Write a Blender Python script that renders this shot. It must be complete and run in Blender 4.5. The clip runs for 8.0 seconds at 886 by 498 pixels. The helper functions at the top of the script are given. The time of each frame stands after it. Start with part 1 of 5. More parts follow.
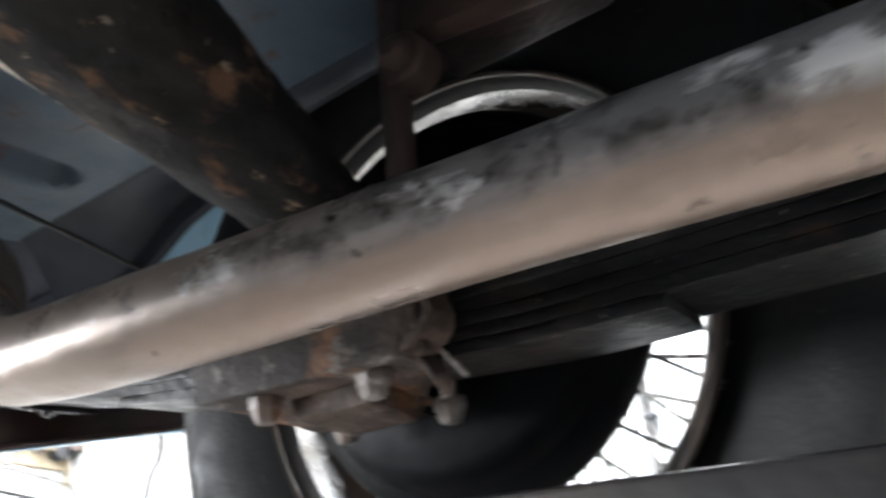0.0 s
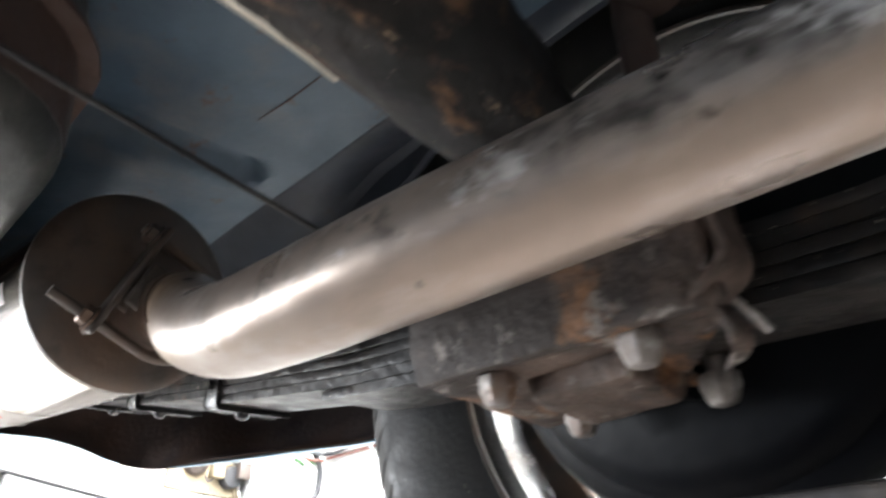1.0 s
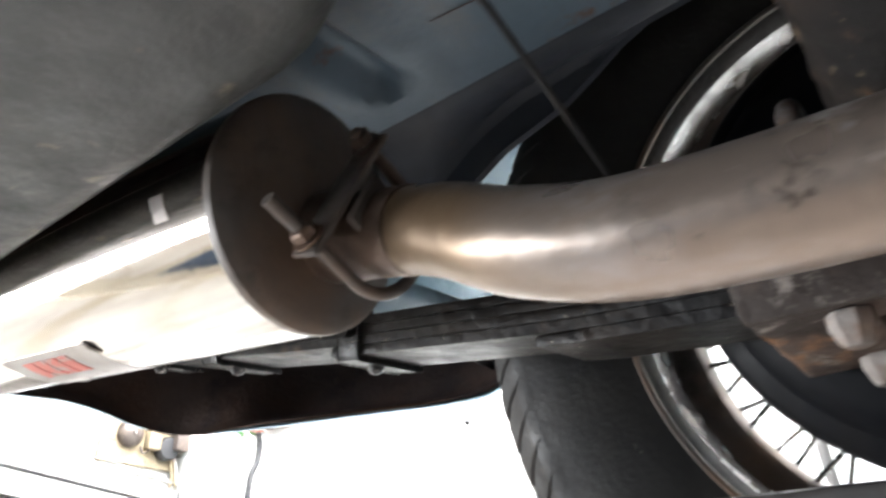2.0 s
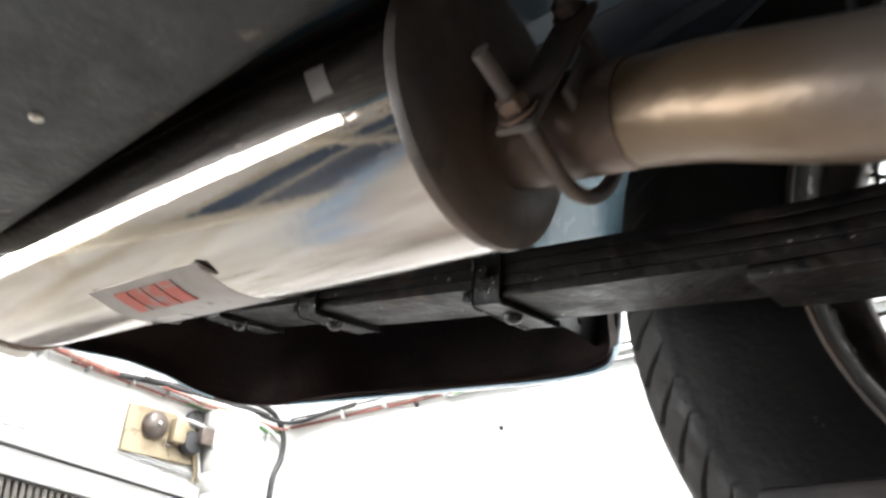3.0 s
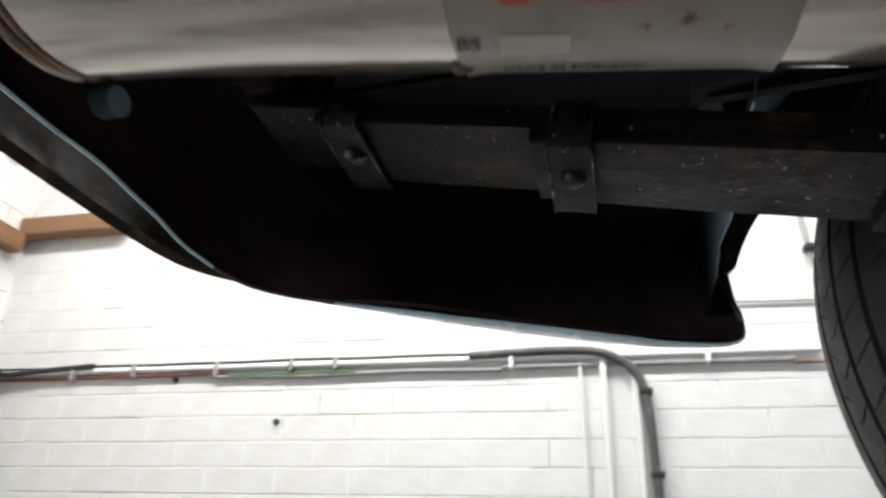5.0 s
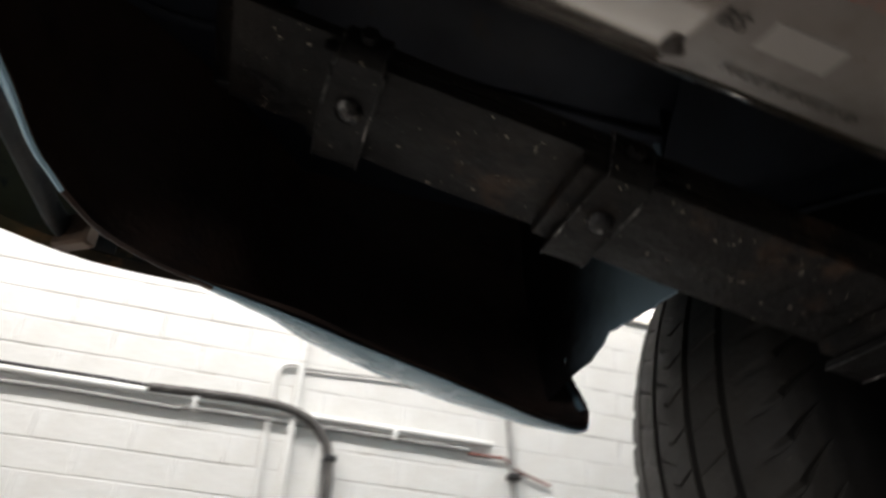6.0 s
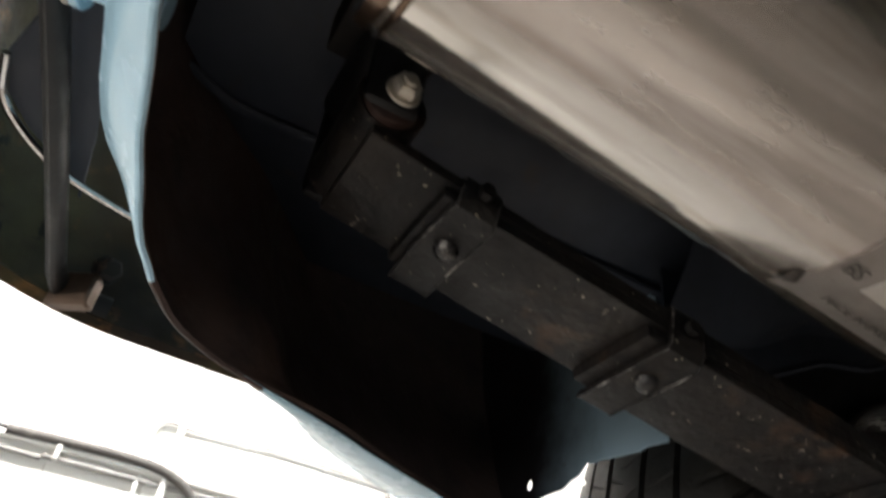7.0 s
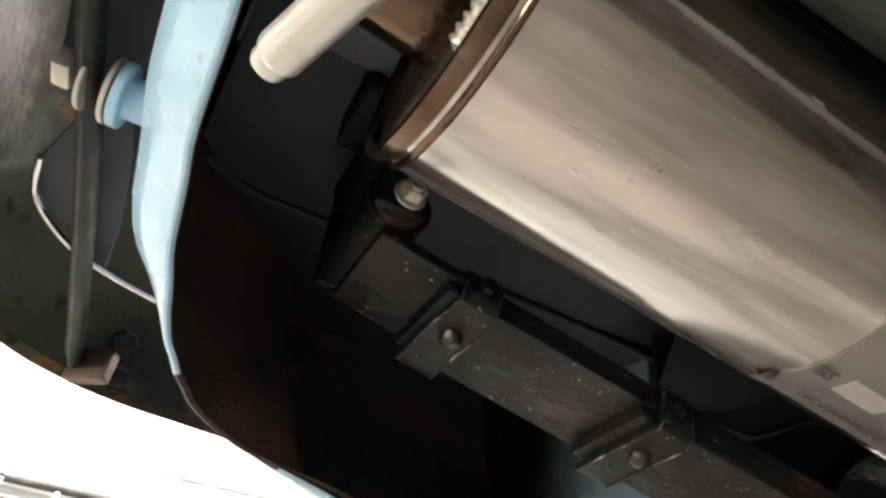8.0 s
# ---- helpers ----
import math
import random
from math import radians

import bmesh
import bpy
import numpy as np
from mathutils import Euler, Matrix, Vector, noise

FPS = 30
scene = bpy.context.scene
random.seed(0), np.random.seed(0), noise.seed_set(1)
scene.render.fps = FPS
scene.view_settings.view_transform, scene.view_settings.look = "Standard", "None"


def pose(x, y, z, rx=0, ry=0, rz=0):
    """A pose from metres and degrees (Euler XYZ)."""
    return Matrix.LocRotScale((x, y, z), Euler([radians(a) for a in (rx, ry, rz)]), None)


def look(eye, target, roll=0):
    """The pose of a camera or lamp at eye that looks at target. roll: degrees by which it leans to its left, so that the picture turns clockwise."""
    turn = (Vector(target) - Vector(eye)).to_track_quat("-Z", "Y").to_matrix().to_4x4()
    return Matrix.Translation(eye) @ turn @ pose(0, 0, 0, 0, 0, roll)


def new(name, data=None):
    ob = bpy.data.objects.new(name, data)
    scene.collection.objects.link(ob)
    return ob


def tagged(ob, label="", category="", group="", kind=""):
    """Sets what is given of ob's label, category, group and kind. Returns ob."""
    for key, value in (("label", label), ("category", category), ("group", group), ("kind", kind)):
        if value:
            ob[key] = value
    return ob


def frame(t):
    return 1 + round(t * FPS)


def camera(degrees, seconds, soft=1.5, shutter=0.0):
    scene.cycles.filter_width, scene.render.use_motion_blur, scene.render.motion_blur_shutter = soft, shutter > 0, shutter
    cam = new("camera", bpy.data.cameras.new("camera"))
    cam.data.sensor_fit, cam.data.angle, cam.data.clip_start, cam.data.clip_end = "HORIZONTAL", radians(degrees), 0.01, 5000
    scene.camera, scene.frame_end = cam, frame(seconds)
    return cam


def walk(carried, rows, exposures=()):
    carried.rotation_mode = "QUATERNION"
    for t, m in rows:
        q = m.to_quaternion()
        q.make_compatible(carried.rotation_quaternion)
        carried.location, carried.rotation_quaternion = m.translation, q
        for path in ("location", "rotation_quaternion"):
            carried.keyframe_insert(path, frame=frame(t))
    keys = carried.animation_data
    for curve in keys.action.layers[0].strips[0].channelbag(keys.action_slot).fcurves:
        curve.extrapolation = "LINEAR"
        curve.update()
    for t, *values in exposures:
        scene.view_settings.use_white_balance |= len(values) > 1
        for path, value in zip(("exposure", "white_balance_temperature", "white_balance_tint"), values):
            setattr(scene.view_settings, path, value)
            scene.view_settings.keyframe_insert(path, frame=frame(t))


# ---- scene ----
cam = camera(63.7, 8.0, soft=2.6, shutter=0.6)
PATH = [
    (0, (0.194, 0.268, 1.622), (-0.814, 1.829, 2.361), -5.8),
    (0.5, (0.156, 0.288, 1.618), (-1.069, 1.635, 2.447), -5.0),
    (1, (0.106, 0.287, 1.612), (-1.152, 1.585, 2.467), -4.0),
    (1.5, (-0.001, 0.239, 1.623), (-1.13, 1.686, 2.418), -5.6),
    (1.7, (-0.037, 0.224, 1.629), (-1.14, 1.703, 2.401), -5.9),
    (2.8, (-0.168, 0.21, 1.617), (-1.263, 1.688, 2.403), -4.1),
    (3, (-0.193, 0.226, 1.613), (-1.309, 1.678, 2.417), -2.9),
    (3.5, (-0.255, 0.243, 1.608), (-1.334, 1.71, 2.433), -1.1),
    (4, (-0.391, 0.211, 1.612), (-1.239, 1.825, 2.434), -2.6),
    (4.2, (-0.449, 0.201, 1.609), (-1.177, 1.891, 2.393), -2.7),
    (5.3, (-0.578, 0.305, 1.594), (-0.868, 2.063, 2.501), 4.3),
    (5.5, (-0.599, 0.324, 1.593), (-0.734, 2.078, 2.544), 5.2),
    (6, (-0.7, 0.345, 1.602), (-0.267, 1.999, 2.64), 4.5),
    (6.5, (-0.759, 0.347, 1.604), (-0.141, 1.877, 2.735), 6.5),
    (7, (-0.795, 0.348, 1.607), (-0.121, 1.773, 2.837), 7.5),
    (7.5, (-0.814, 0.327, 1.613), (-0.154, 1.692, 2.918), 7.5),
    (8, (-0.818, 0.319, 1.613), (-0.163, 1.692, 2.912), 6.8),
]
EXPOSURE = [(0, 1.2, 6150, 10), (.5, 1.55, 6200, 10), (1, 1.5, 6250, 10), (1.4, 1.8, 6200, 10), (1.7, 1.65, 6250, 10), (2.8, .6, 6450, 10), (3.5, -.05, 6500, 10), (4.2, -1.0, 6600, 10), (5.3, -1.25, 6700, 10), (6.1, -1.6, 6850, 12), (6.6, -.9, 6850, 12), (7.2, -.1, 7150, 12), (8, .35, 7300, 12)]
walk(cam, [(t, look(eye, target, roll)) for t, eye, target, roll in PATH], EXPOSURE)

# world: daylight outside, seen only through the workshop window band
world = bpy.data.worlds.new("world")
scene.world = world
world.use_nodes = True
wn = world.node_tree.nodes
sky = wn.new("ShaderNodeTexSky")
sky.sky_type, sky.sun_disc = "NISHITA", False
sky.sun_elevation, sky.sun_rotation = radians(40), radians(-90)
wn["Background"].inputs[1].default_value = 0.05
world.node_tree.links.new(sky.outputs[0], wn["Background"].inputs[0])


def area_lamp(name, m, sx, sy, watts, colour):
    data = bpy.data.lights.new(name, "AREA")
    data.shape, data.size, data.size_y, data.energy, data.color = "RECTANGLE", sx, sy, watts, colour
    ob = new(name, data)
    ob.matrix_world = m
    return ob


# daylight through the window band behind the car, and the ceiling tubes
area_lamp("window_daylight", look((-2.6, -1.15, 1.72), (2.0, -0.6, 1.35)), 2.3, 0.42, 50, (0.97, 0.985, 1.0))
area_lamp("tube_light", look((-1.1, 1.55, 3.28), (-1.1, 1.75, 0.0)), 2.4, 0.12, 132, (0.985, 0.985, 1.0))
area_lamp("tube_light", look((1.6, 1.55, 3.28), (1.6, 1.75, 0.0)), 2.4, 0.12, 52, (0.985, 0.985, 1.0))
area_lamp("tube_light", look((-1.0, -1.7, 3.28), (-1.0, -1.4, 0.0)), 2.4, 0.12, 22, (1.0, 0.97, 0.94))
area_lamp("tube_light", look((1.6, -1.7, 3.28), (1.6, -1.4, 0.0)), 2.4, 0.12, 1.5, (1.0, 0.97, 0.94))


# ---- materials ----
def material(name, base, rough=0.5, metal=0.0, spots=(), bump=0.0, bump_scale=200.0, rough_var=0.0, coat=0.0, per_piece=0.0, upper=()):
    """A procedural surface: base colour, layers of spots (colour, scale, low, high, detail, stretch), rough variation, fine relief."""
    m = bpy.data.materials.new(name)
    m.use_nodes = True
    n, l = m.node_tree.nodes, m.node_tree.links
    b = n["Principled BSDF"]
    b.inputs["Roughness"].default_value, b.inputs["Metallic"].default_value = rough, metal
    b.inputs["Coat Weight"].default_value = coat
    co = n.new("ShaderNodeTexCoord")
    colour = None
    first = n.new("ShaderNodeRGB")
    first.outputs[0].default_value = (*base, 1)
    colour = first.outputs[0]
    if per_piece:
        info, hsv, rng = n.new("ShaderNodeObjectInfo"), n.new("ShaderNodeHueSaturation"), n.new("ShaderNodeMapRange")
        rng.inputs[3].default_value, rng.inputs[4].default_value = 1 - per_piece, 1 + per_piece
        l.new(info.outputs["Random"], rng.inputs[0])
        l.new(rng.outputs[0], hsv.inputs["Value"])
        l.new(colour, hsv.inputs["Color"])
        colour = hsv.outputs[0]
    facing = None
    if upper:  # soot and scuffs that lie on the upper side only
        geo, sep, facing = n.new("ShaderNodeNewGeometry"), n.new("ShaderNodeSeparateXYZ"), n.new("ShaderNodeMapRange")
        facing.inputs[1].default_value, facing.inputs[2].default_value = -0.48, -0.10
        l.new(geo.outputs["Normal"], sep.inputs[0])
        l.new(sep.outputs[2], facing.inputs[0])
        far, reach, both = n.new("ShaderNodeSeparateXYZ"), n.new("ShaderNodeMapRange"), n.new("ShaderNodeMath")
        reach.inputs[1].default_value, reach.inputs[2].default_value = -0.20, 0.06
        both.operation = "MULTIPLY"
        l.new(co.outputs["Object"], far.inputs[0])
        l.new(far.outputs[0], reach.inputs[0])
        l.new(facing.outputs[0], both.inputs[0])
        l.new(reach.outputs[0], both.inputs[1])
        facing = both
    for k, (tint, scale, low, high, detail, stretch) in enumerate(list(spots) + list(upper)):
        mp, tex, ramp, mix = n.new("ShaderNodeMapping"), n.new("ShaderNodeTexNoise"), n.new("ShaderNodeMapRange"), n.new("ShaderNodeMix")
        mp.inputs["Scale"].default_value = stretch
        mp.inputs["Location"].default_value = (3.1 * k + 0.7, 1.7 * k, 5.3 * k)
        tex.inputs["Scale"].default_value, tex.inputs["Detail"].default_value = scale, detail
        tex.inputs["Roughness"].default_value = 0.62
        ramp.inputs[1].default_value, ramp.inputs[2].default_value = low, high
        mix.data_type = "RGBA"
        mix.inputs[7].default_value = (*tint, 1)
        l.new(co.outputs["Object"], mp.inputs[0])
        l.new(mp.outputs[0], tex.inputs["Vector"])
        l.new(tex.outputs[0], ramp.inputs[0])
        amount = ramp.outputs[0]
        if k >= len(spots):
            mul = n.new("ShaderNodeMath")
            mul.operation = "MULTIPLY"
            l.new(amount, mul.inputs[0])
            l.new(facing.outputs[0], mul.inputs[1])
            amount = mul.outputs[0]
        l.new(amount, mix.inputs[0])
        l.new(colour, mix.inputs[6])
        colour = mix.outputs[2]
    l.new(colour, b.inputs["Base Color"])
    if rough_var:
        tex, ramp = n.new("ShaderNodeTexNoise"), n.new("ShaderNodeMapRange")
        tex.inputs["Scale"].default_value, tex.inputs["Detail"].default_value = bump_scale * 0.25, 6
        ramp.inputs[1].default_value, ramp.inputs[2].default_value = 0.3, 0.7
        ramp.inputs[3].default_value, ramp.inputs[4].default_value = max(rough - rough_var, 0.03), min(rough + rough_var, 1)
        l.new(co.outputs["Object"], tex.inputs["Vector"])
        l.new(tex.outputs[0], ramp.inputs[0])
        l.new(ramp.outputs[0], b.inputs["Roughness"])
    if bump:
        tex, bp = n.new("ShaderNodeTexNoise"), n.new("ShaderNodeBump")
        tex.inputs["Scale"].default_value, tex.inputs["Detail"].default_value = bump_scale, 5
        bp.inputs["Strength"].default_value, bp.inputs["Distance"].default_value = bump, 0.002
        l.new(co.outputs["Object"], tex.inputs["Vector"])
        l.new(tex.outputs[0], bp.inputs["Height"])
        l.new(bp.outputs[0], b.inputs["Normal"])
    return m


ONE = (1, 1, 1)
white_paint = material("white_paint", (0.80, 0.80, 0.78), 0.55, 0, [((0.70, 0.685, 0.64), 2.2, 0.50, 0.75, 7, ONE), ((0.42, 0.39, 0.34), 24.0, 0.69, 0.75, 6, (0.4, 1, 2.2))], 0.6, 38, 0.1, per_piece=0.015)
mortar_paint = material("mortar_paint", (0.78, 0.775, 0.75), 0.8, 0, [((0.22, 0.20, 0.175), 5.0, 0.53, 0.58, 9, (0.35, 1, 1)), ((0.50, 0.47, 0.42), 14.0, 0.55, 0.65, 7, (0.4, 1, 1))], 0.4, 90)
plaster = material("plaster", (0.78, 0.77, 0.73), 0.7, 0, [((0.6, 0.58, 0.53), 2.5, 0.5, 0.8, 6, ONE)], 0.2, 40)
concrete = material("concrete", (0.30, 0.275, 0.255), 0.7, 0, [((0.20, 0.185, 0.17), 1.6, 0.42, 0.66, 7, ONE), ((0.06, 0.055, 0.05), 3.0, 0.57, 0.7, 6, ONE)], 0.3, 80)
blue_dado = material("blue_dado", (0.045, 0.090, 0.165), 0.5, 0, [((0.03, 0.06, 0.11), 3.0, 0.45, 0.7, 6, ONE), ((0.30, 0.31, 0.32), 9.0, 0.64, 0.70, 7, ONE)], 0.2, 60)
cream_paint = material("cream_paint", (0.62, 0.58, 0.48), 0.5, 0, [((0.50, 0.46, 0.38), 5.0, 0.5, 0.7, 6, ONE)], 0.15, 60)
dark_dado = material("dark_dado", (0.11, 0.112, 0.095), 0.6, 0, [((0.05, 0.052, 0.042), 3.0, 0.45, 0.65, 7, ONE)], 0.2, 60)
floor_blue = material("floor_blue", (0.13, 0.24, 0.38), 0.45, 0, [((0.36, 0.34, 0.32), 4.0, 0.50, 0.58, 8, ONE), ((0.07, 0.08, 0.1), 2.0, 0.5, 0.7, 6, ONE)], 0.2, 60)
grey_wall = material("grey_wall", (0.27, 0.26, 0.25), 0.7, 0, [((0.19, 0.18, 0.17), 2.5, 0.48, 0.75, 6, ONE)], 0.2, 40)
ceiling_paint = material("ceiling_paint", (0.7, 0.69, 0.66), 0.8, 0, [((0.55, 0.53, 0.5), 2.0, 0.5, 0.8, 5, ONE)], 0.2, 30)
timber = material("timber", (0.23, 0.12, 0.06), 0.65, 0, [((0.12, 0.06, 0.03), 12.0, 0.45, 0.65, 6, (0.15, 1, 1))], 0.4, 90)
body_blue = material("body_blue", (0.40, 0.64, 0.79), 0.26, 0, [((0.36, 0.58, 0.73), 6.0, 0.5, 0.8, 5, ONE), ((0.2, 0.16, 0.12), 45.0, 0.69, 0.8, 4, ONE)], 0.08, 120, 0.08, coat=0.3)
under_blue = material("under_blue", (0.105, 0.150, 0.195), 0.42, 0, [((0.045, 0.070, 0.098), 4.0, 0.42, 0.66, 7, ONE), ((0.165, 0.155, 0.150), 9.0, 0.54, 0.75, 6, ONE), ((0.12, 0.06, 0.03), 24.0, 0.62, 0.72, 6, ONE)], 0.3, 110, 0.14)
underseal = material("underseal", (0.068, 0.051, 0.047), 0.6, 0, [((0.105, 0.056, 0.036), 5.0, 0.45, 0.72, 7, ONE), ((0.018, 0.017, 0.020), 11.0, 0.52, 0.7, 6, ONE)], 0.5, 170, 0.15)
underseal.node_tree.nodes["Principled BSDF"].inputs["Specular IOR Level"].default_value = 0.2
# blue paint that fades under black overspray towards the outer skin
plate_blue = material("plate_blue", (0.30, 0.43, 0.52), 0.35, 0, [((0.24, 0.36, 0.45), 6.0, 0.5, 0.8, 5, ONE), ((0.2, 0.16, 0.12), 45.0, 0.66, 0.78, 4, ONE)], 0.10, 120, 0.08)
pn, pl = plate_blue.node_tree.nodes, plate_blue.node_tree.links
spray_co, spray_sep, spray_noise, spray_add, spray_ramp, spray_mix = pn.new("ShaderNodeTexCoord"), pn.new("ShaderNodeSeparateXYZ"), pn.new("ShaderNodeTexNoise"), pn.new("ShaderNodeMath"), pn.new("ShaderNodeMapRange"), pn.new("ShaderNodeMix")
spray_noise.inputs["Scale"].default_value, spray_noise.inputs["Detail"].default_value = 55.0, 8
spray_add.operation = "MULTIPLY_ADD"
spray_add.inputs[1].default_value = 0.05
spray_ramp.inputs[1].default_value, spray_ramp.inputs[2].default_value = 0.735, 0.815
spray_mix.data_type = "RGBA"
spray_mix.inputs[7].default_value = (0.020, 0.018, 0.020, 1)
pl.new(spray_co.outputs["Object"], spray_sep.inputs[0])
pl.new(spray_co.outputs["Object"], spray_noise.inputs["Vector"])
pl.new(spray_noise.outputs[0], spray_add.inputs[0])
pl.new(spray_sep.outputs[1], spray_add.inputs[2])
pl.new(spray_add.outputs[0], spray_ramp.inputs[0])
pl.new(spray_ramp.outputs[0], spray_mix.inputs[0])
pl.new(pn["Principled BSDF"].inputs["Base Color"].links[0].from_socket, spray_mix.inputs[6])
pl.new(spray_mix.outputs[2], pn["Principled BSDF"].inputs["Base Color"])
tank_paint = material("tank_paint", (0.034, 0.037, 0.036), 0.5, 0, [((0.016, 0.017, 0.016), 4.5, 0.42, 0.62, 8, ONE), ((0.075, 0.072, 0.064), 14.0, 0.55, 0.72, 7, ONE), ((0.16, 0.13, 0.09), 35.0, 0.64, 0.74, 5, ONE)], 0.4, 150, 0.14)
# darker copy of the blue paint, the inner panels' shade put into its colour
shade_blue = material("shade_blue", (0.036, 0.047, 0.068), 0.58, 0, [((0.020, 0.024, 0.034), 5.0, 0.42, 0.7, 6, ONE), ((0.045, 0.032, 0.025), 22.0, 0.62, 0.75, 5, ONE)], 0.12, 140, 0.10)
spring_black = material("spring_black", (0.0065, 0.006, 0.0065), 0.48, 0, [((0.022, 0.016, 0.012), 9.0, 0.46, 0.66, 8, ONE), ((0.060, 0.032, 0.018), 22.0, 0.60, 0.70, 8, ONE), ((0.004, 0.004, 0.0045), 60.0, 0.50, 0.62, 6, ONE), ((0.46, 0.40, 0.33), 230.0, 0.665, 0.70, 4, ONE)], 0.7, 140, 0.16)
spring_black.node_tree.nodes["Principled BSDF"].inputs["Specular IOR Level"].default_value = 0.2
spring_black.node_tree.nodes["Principled BSDF"].inputs["Specular IOR Level"].default_value = 0.36
worn_black = material("worn_black", (0.03, 0.029, 0.03), 0.3, 0.4, [((0.45, 0.43, 0.41), 60.0, 0.56, 0.66, 5, ONE)], 0.4, 250, 0.1)
rusty = material("rusty", (0.020, 0.014, 0.011), 0.8, 0, [((0.006, 0.005, 0.005), 11.0, 0.42, 0.56, 7, ONE), ((0.17, 0.090, 0.048), 44.0, 0.55, 0.70, 10, (1.5, 0.7, 1)), ((0.32, 0.23, 0.15), 52.0, 0.62, 0.70, 8, (1.7, 0.6, 1)), ((0.22, 0.18, 0.14), 70.0, 0.65, 0.73, 5, ONE)], 1.0, 110)
rusty_plate = material("rusty_plate", (0.115, 0.078, 0.060), 0.75, 0, [((0.030, 0.021, 0.017), 14.0, 0.42, 0.56, 8, ONE), ((0.36, 0.165, 0.060), 13.0, 0.56, 0.68, 9, (1.2, 0.7, 1)), ((0.30, 0.265, 0.24), 45.0, 0.57, 0.70, 6, ONE)], 1.0, 120)
plated_peg = material("plated_peg", (0.74, 0.71, 0.65), 0.38, 0.65, [((0.56, 0.52, 0.46), 30.0, 0.5, 0.72, 5, ONE)], 0.15, 250)
rusty_bolt = material("rusty_bolt", (0.24, 0.215, 0.20), 0.5, 0.3, [((0.20, 0.11, 0.065), 34.0, 0.50, 0.66, 6, ONE), ((0.50, 0.48, 0.46), 60.0, 0.56, 0.68, 5, ONE)], 0.6, 260, 0.12)
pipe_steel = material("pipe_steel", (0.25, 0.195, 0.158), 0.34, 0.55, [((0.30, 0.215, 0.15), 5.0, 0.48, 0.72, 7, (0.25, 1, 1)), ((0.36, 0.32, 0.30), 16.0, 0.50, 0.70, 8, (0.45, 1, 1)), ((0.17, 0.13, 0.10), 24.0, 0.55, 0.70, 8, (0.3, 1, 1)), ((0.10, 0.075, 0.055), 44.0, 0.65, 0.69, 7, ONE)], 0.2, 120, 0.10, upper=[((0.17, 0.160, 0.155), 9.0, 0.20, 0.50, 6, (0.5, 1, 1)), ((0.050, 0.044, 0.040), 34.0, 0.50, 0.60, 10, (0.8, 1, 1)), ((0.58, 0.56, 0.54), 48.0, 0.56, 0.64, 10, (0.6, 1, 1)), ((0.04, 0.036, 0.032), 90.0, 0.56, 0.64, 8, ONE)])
# brown heat tint towards the joint with the silencer
hn, hl = pipe_steel.node_tree.nodes, pipe_steel.node_tree.links
heat_co, heat_sep, heat_ramp, heat_mix = hn.new("ShaderNodeTexCoord"), hn.new("ShaderNodeSeparateXYZ"), hn.new("ShaderNodeMapRange"), hn.new("ShaderNodeMix")
heat_ramp.inputs[1].default_value, heat_ramp.inputs[2].default_value = -0.165, -0.225
heat_mix.data_type = "RGBA"
heat_mix.inputs[7].default_value = (0.165, 0.112, 0.068, 1)
hl.new(heat_co.outputs["Object"], heat_sep.inputs[0])
hl.new(heat_sep.outputs[0], heat_ramp.inputs[0])
hl.new(heat_ramp.outputs[0], heat_mix.inputs[0])
hl.new(hn["Principled BSDF"].inputs["Base Color"].links[0].from_socket, heat_mix.inputs[6])
hl.new(heat_mix.outputs[2], hn["Principled BSDF"].inputs["Base Color"])
flange_steel = material("flange_steel", (0.16, 0.108, 0.080), 0.45, 0.6, [((0.06, 0.045, 0.037), 14.0, 0.45, 0.7, 6, ONE), ((0.24, 0.15, 0.095), 30.0, 0.58, 0.74, 5, ONE)], 0.3, 200, 0.12)
# the two long stretched layers put reflection streaks into the steel colour
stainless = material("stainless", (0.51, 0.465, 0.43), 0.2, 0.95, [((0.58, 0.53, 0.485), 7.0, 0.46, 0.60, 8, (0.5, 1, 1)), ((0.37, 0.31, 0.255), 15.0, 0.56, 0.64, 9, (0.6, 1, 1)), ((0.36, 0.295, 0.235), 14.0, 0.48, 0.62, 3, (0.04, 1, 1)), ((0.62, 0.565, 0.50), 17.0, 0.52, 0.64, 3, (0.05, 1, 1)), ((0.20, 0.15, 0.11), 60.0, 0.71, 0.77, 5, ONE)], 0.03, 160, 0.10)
# polished steel under a patchy film of road dust: the film lies where spray from below reaches it
sn, sl = stainless.node_tree.nodes, stainless.node_tree.links
film_geo, film_sep, film_noise = sn.new("ShaderNodeNewGeometry"), sn.new("ShaderNodeSeparateXYZ"), sn.new("ShaderNodeTexNoise")
film_co, film_add, film_ramp, film_mix, film_rough, film_metal = sn.new("ShaderNodeTexCoord"), sn.new("ShaderNodeMath"), sn.new("ShaderNodeMapRange"), sn.new("ShaderNodeMix"), sn.new("ShaderNodeMapRange"), sn.new("ShaderNodeMapRange")
film_noise.inputs["Scale"].default_value, film_noise.inputs["Detail"].default_value, film_noise.inputs["Roughness"].default_value = 18.0, 7, 0.6
film_add.operation, film_add.use_clamp = "MULTIPLY_ADD", False
film_add.inputs[1].default_value = 1.5
film_ramp.inputs[1].default_value, film_ramp.inputs[2].default_value = 0.24, -0.44
film_ramp.inputs[4].default_value = 0.65
film_mix.data_type = "RGBA"
film_mix.inputs[7].default_value = (0.53, 0.465, 0.415, 1)
film_rough.inputs[3].default_value, film_rough.inputs[4].default_value = 0.045, 0.26
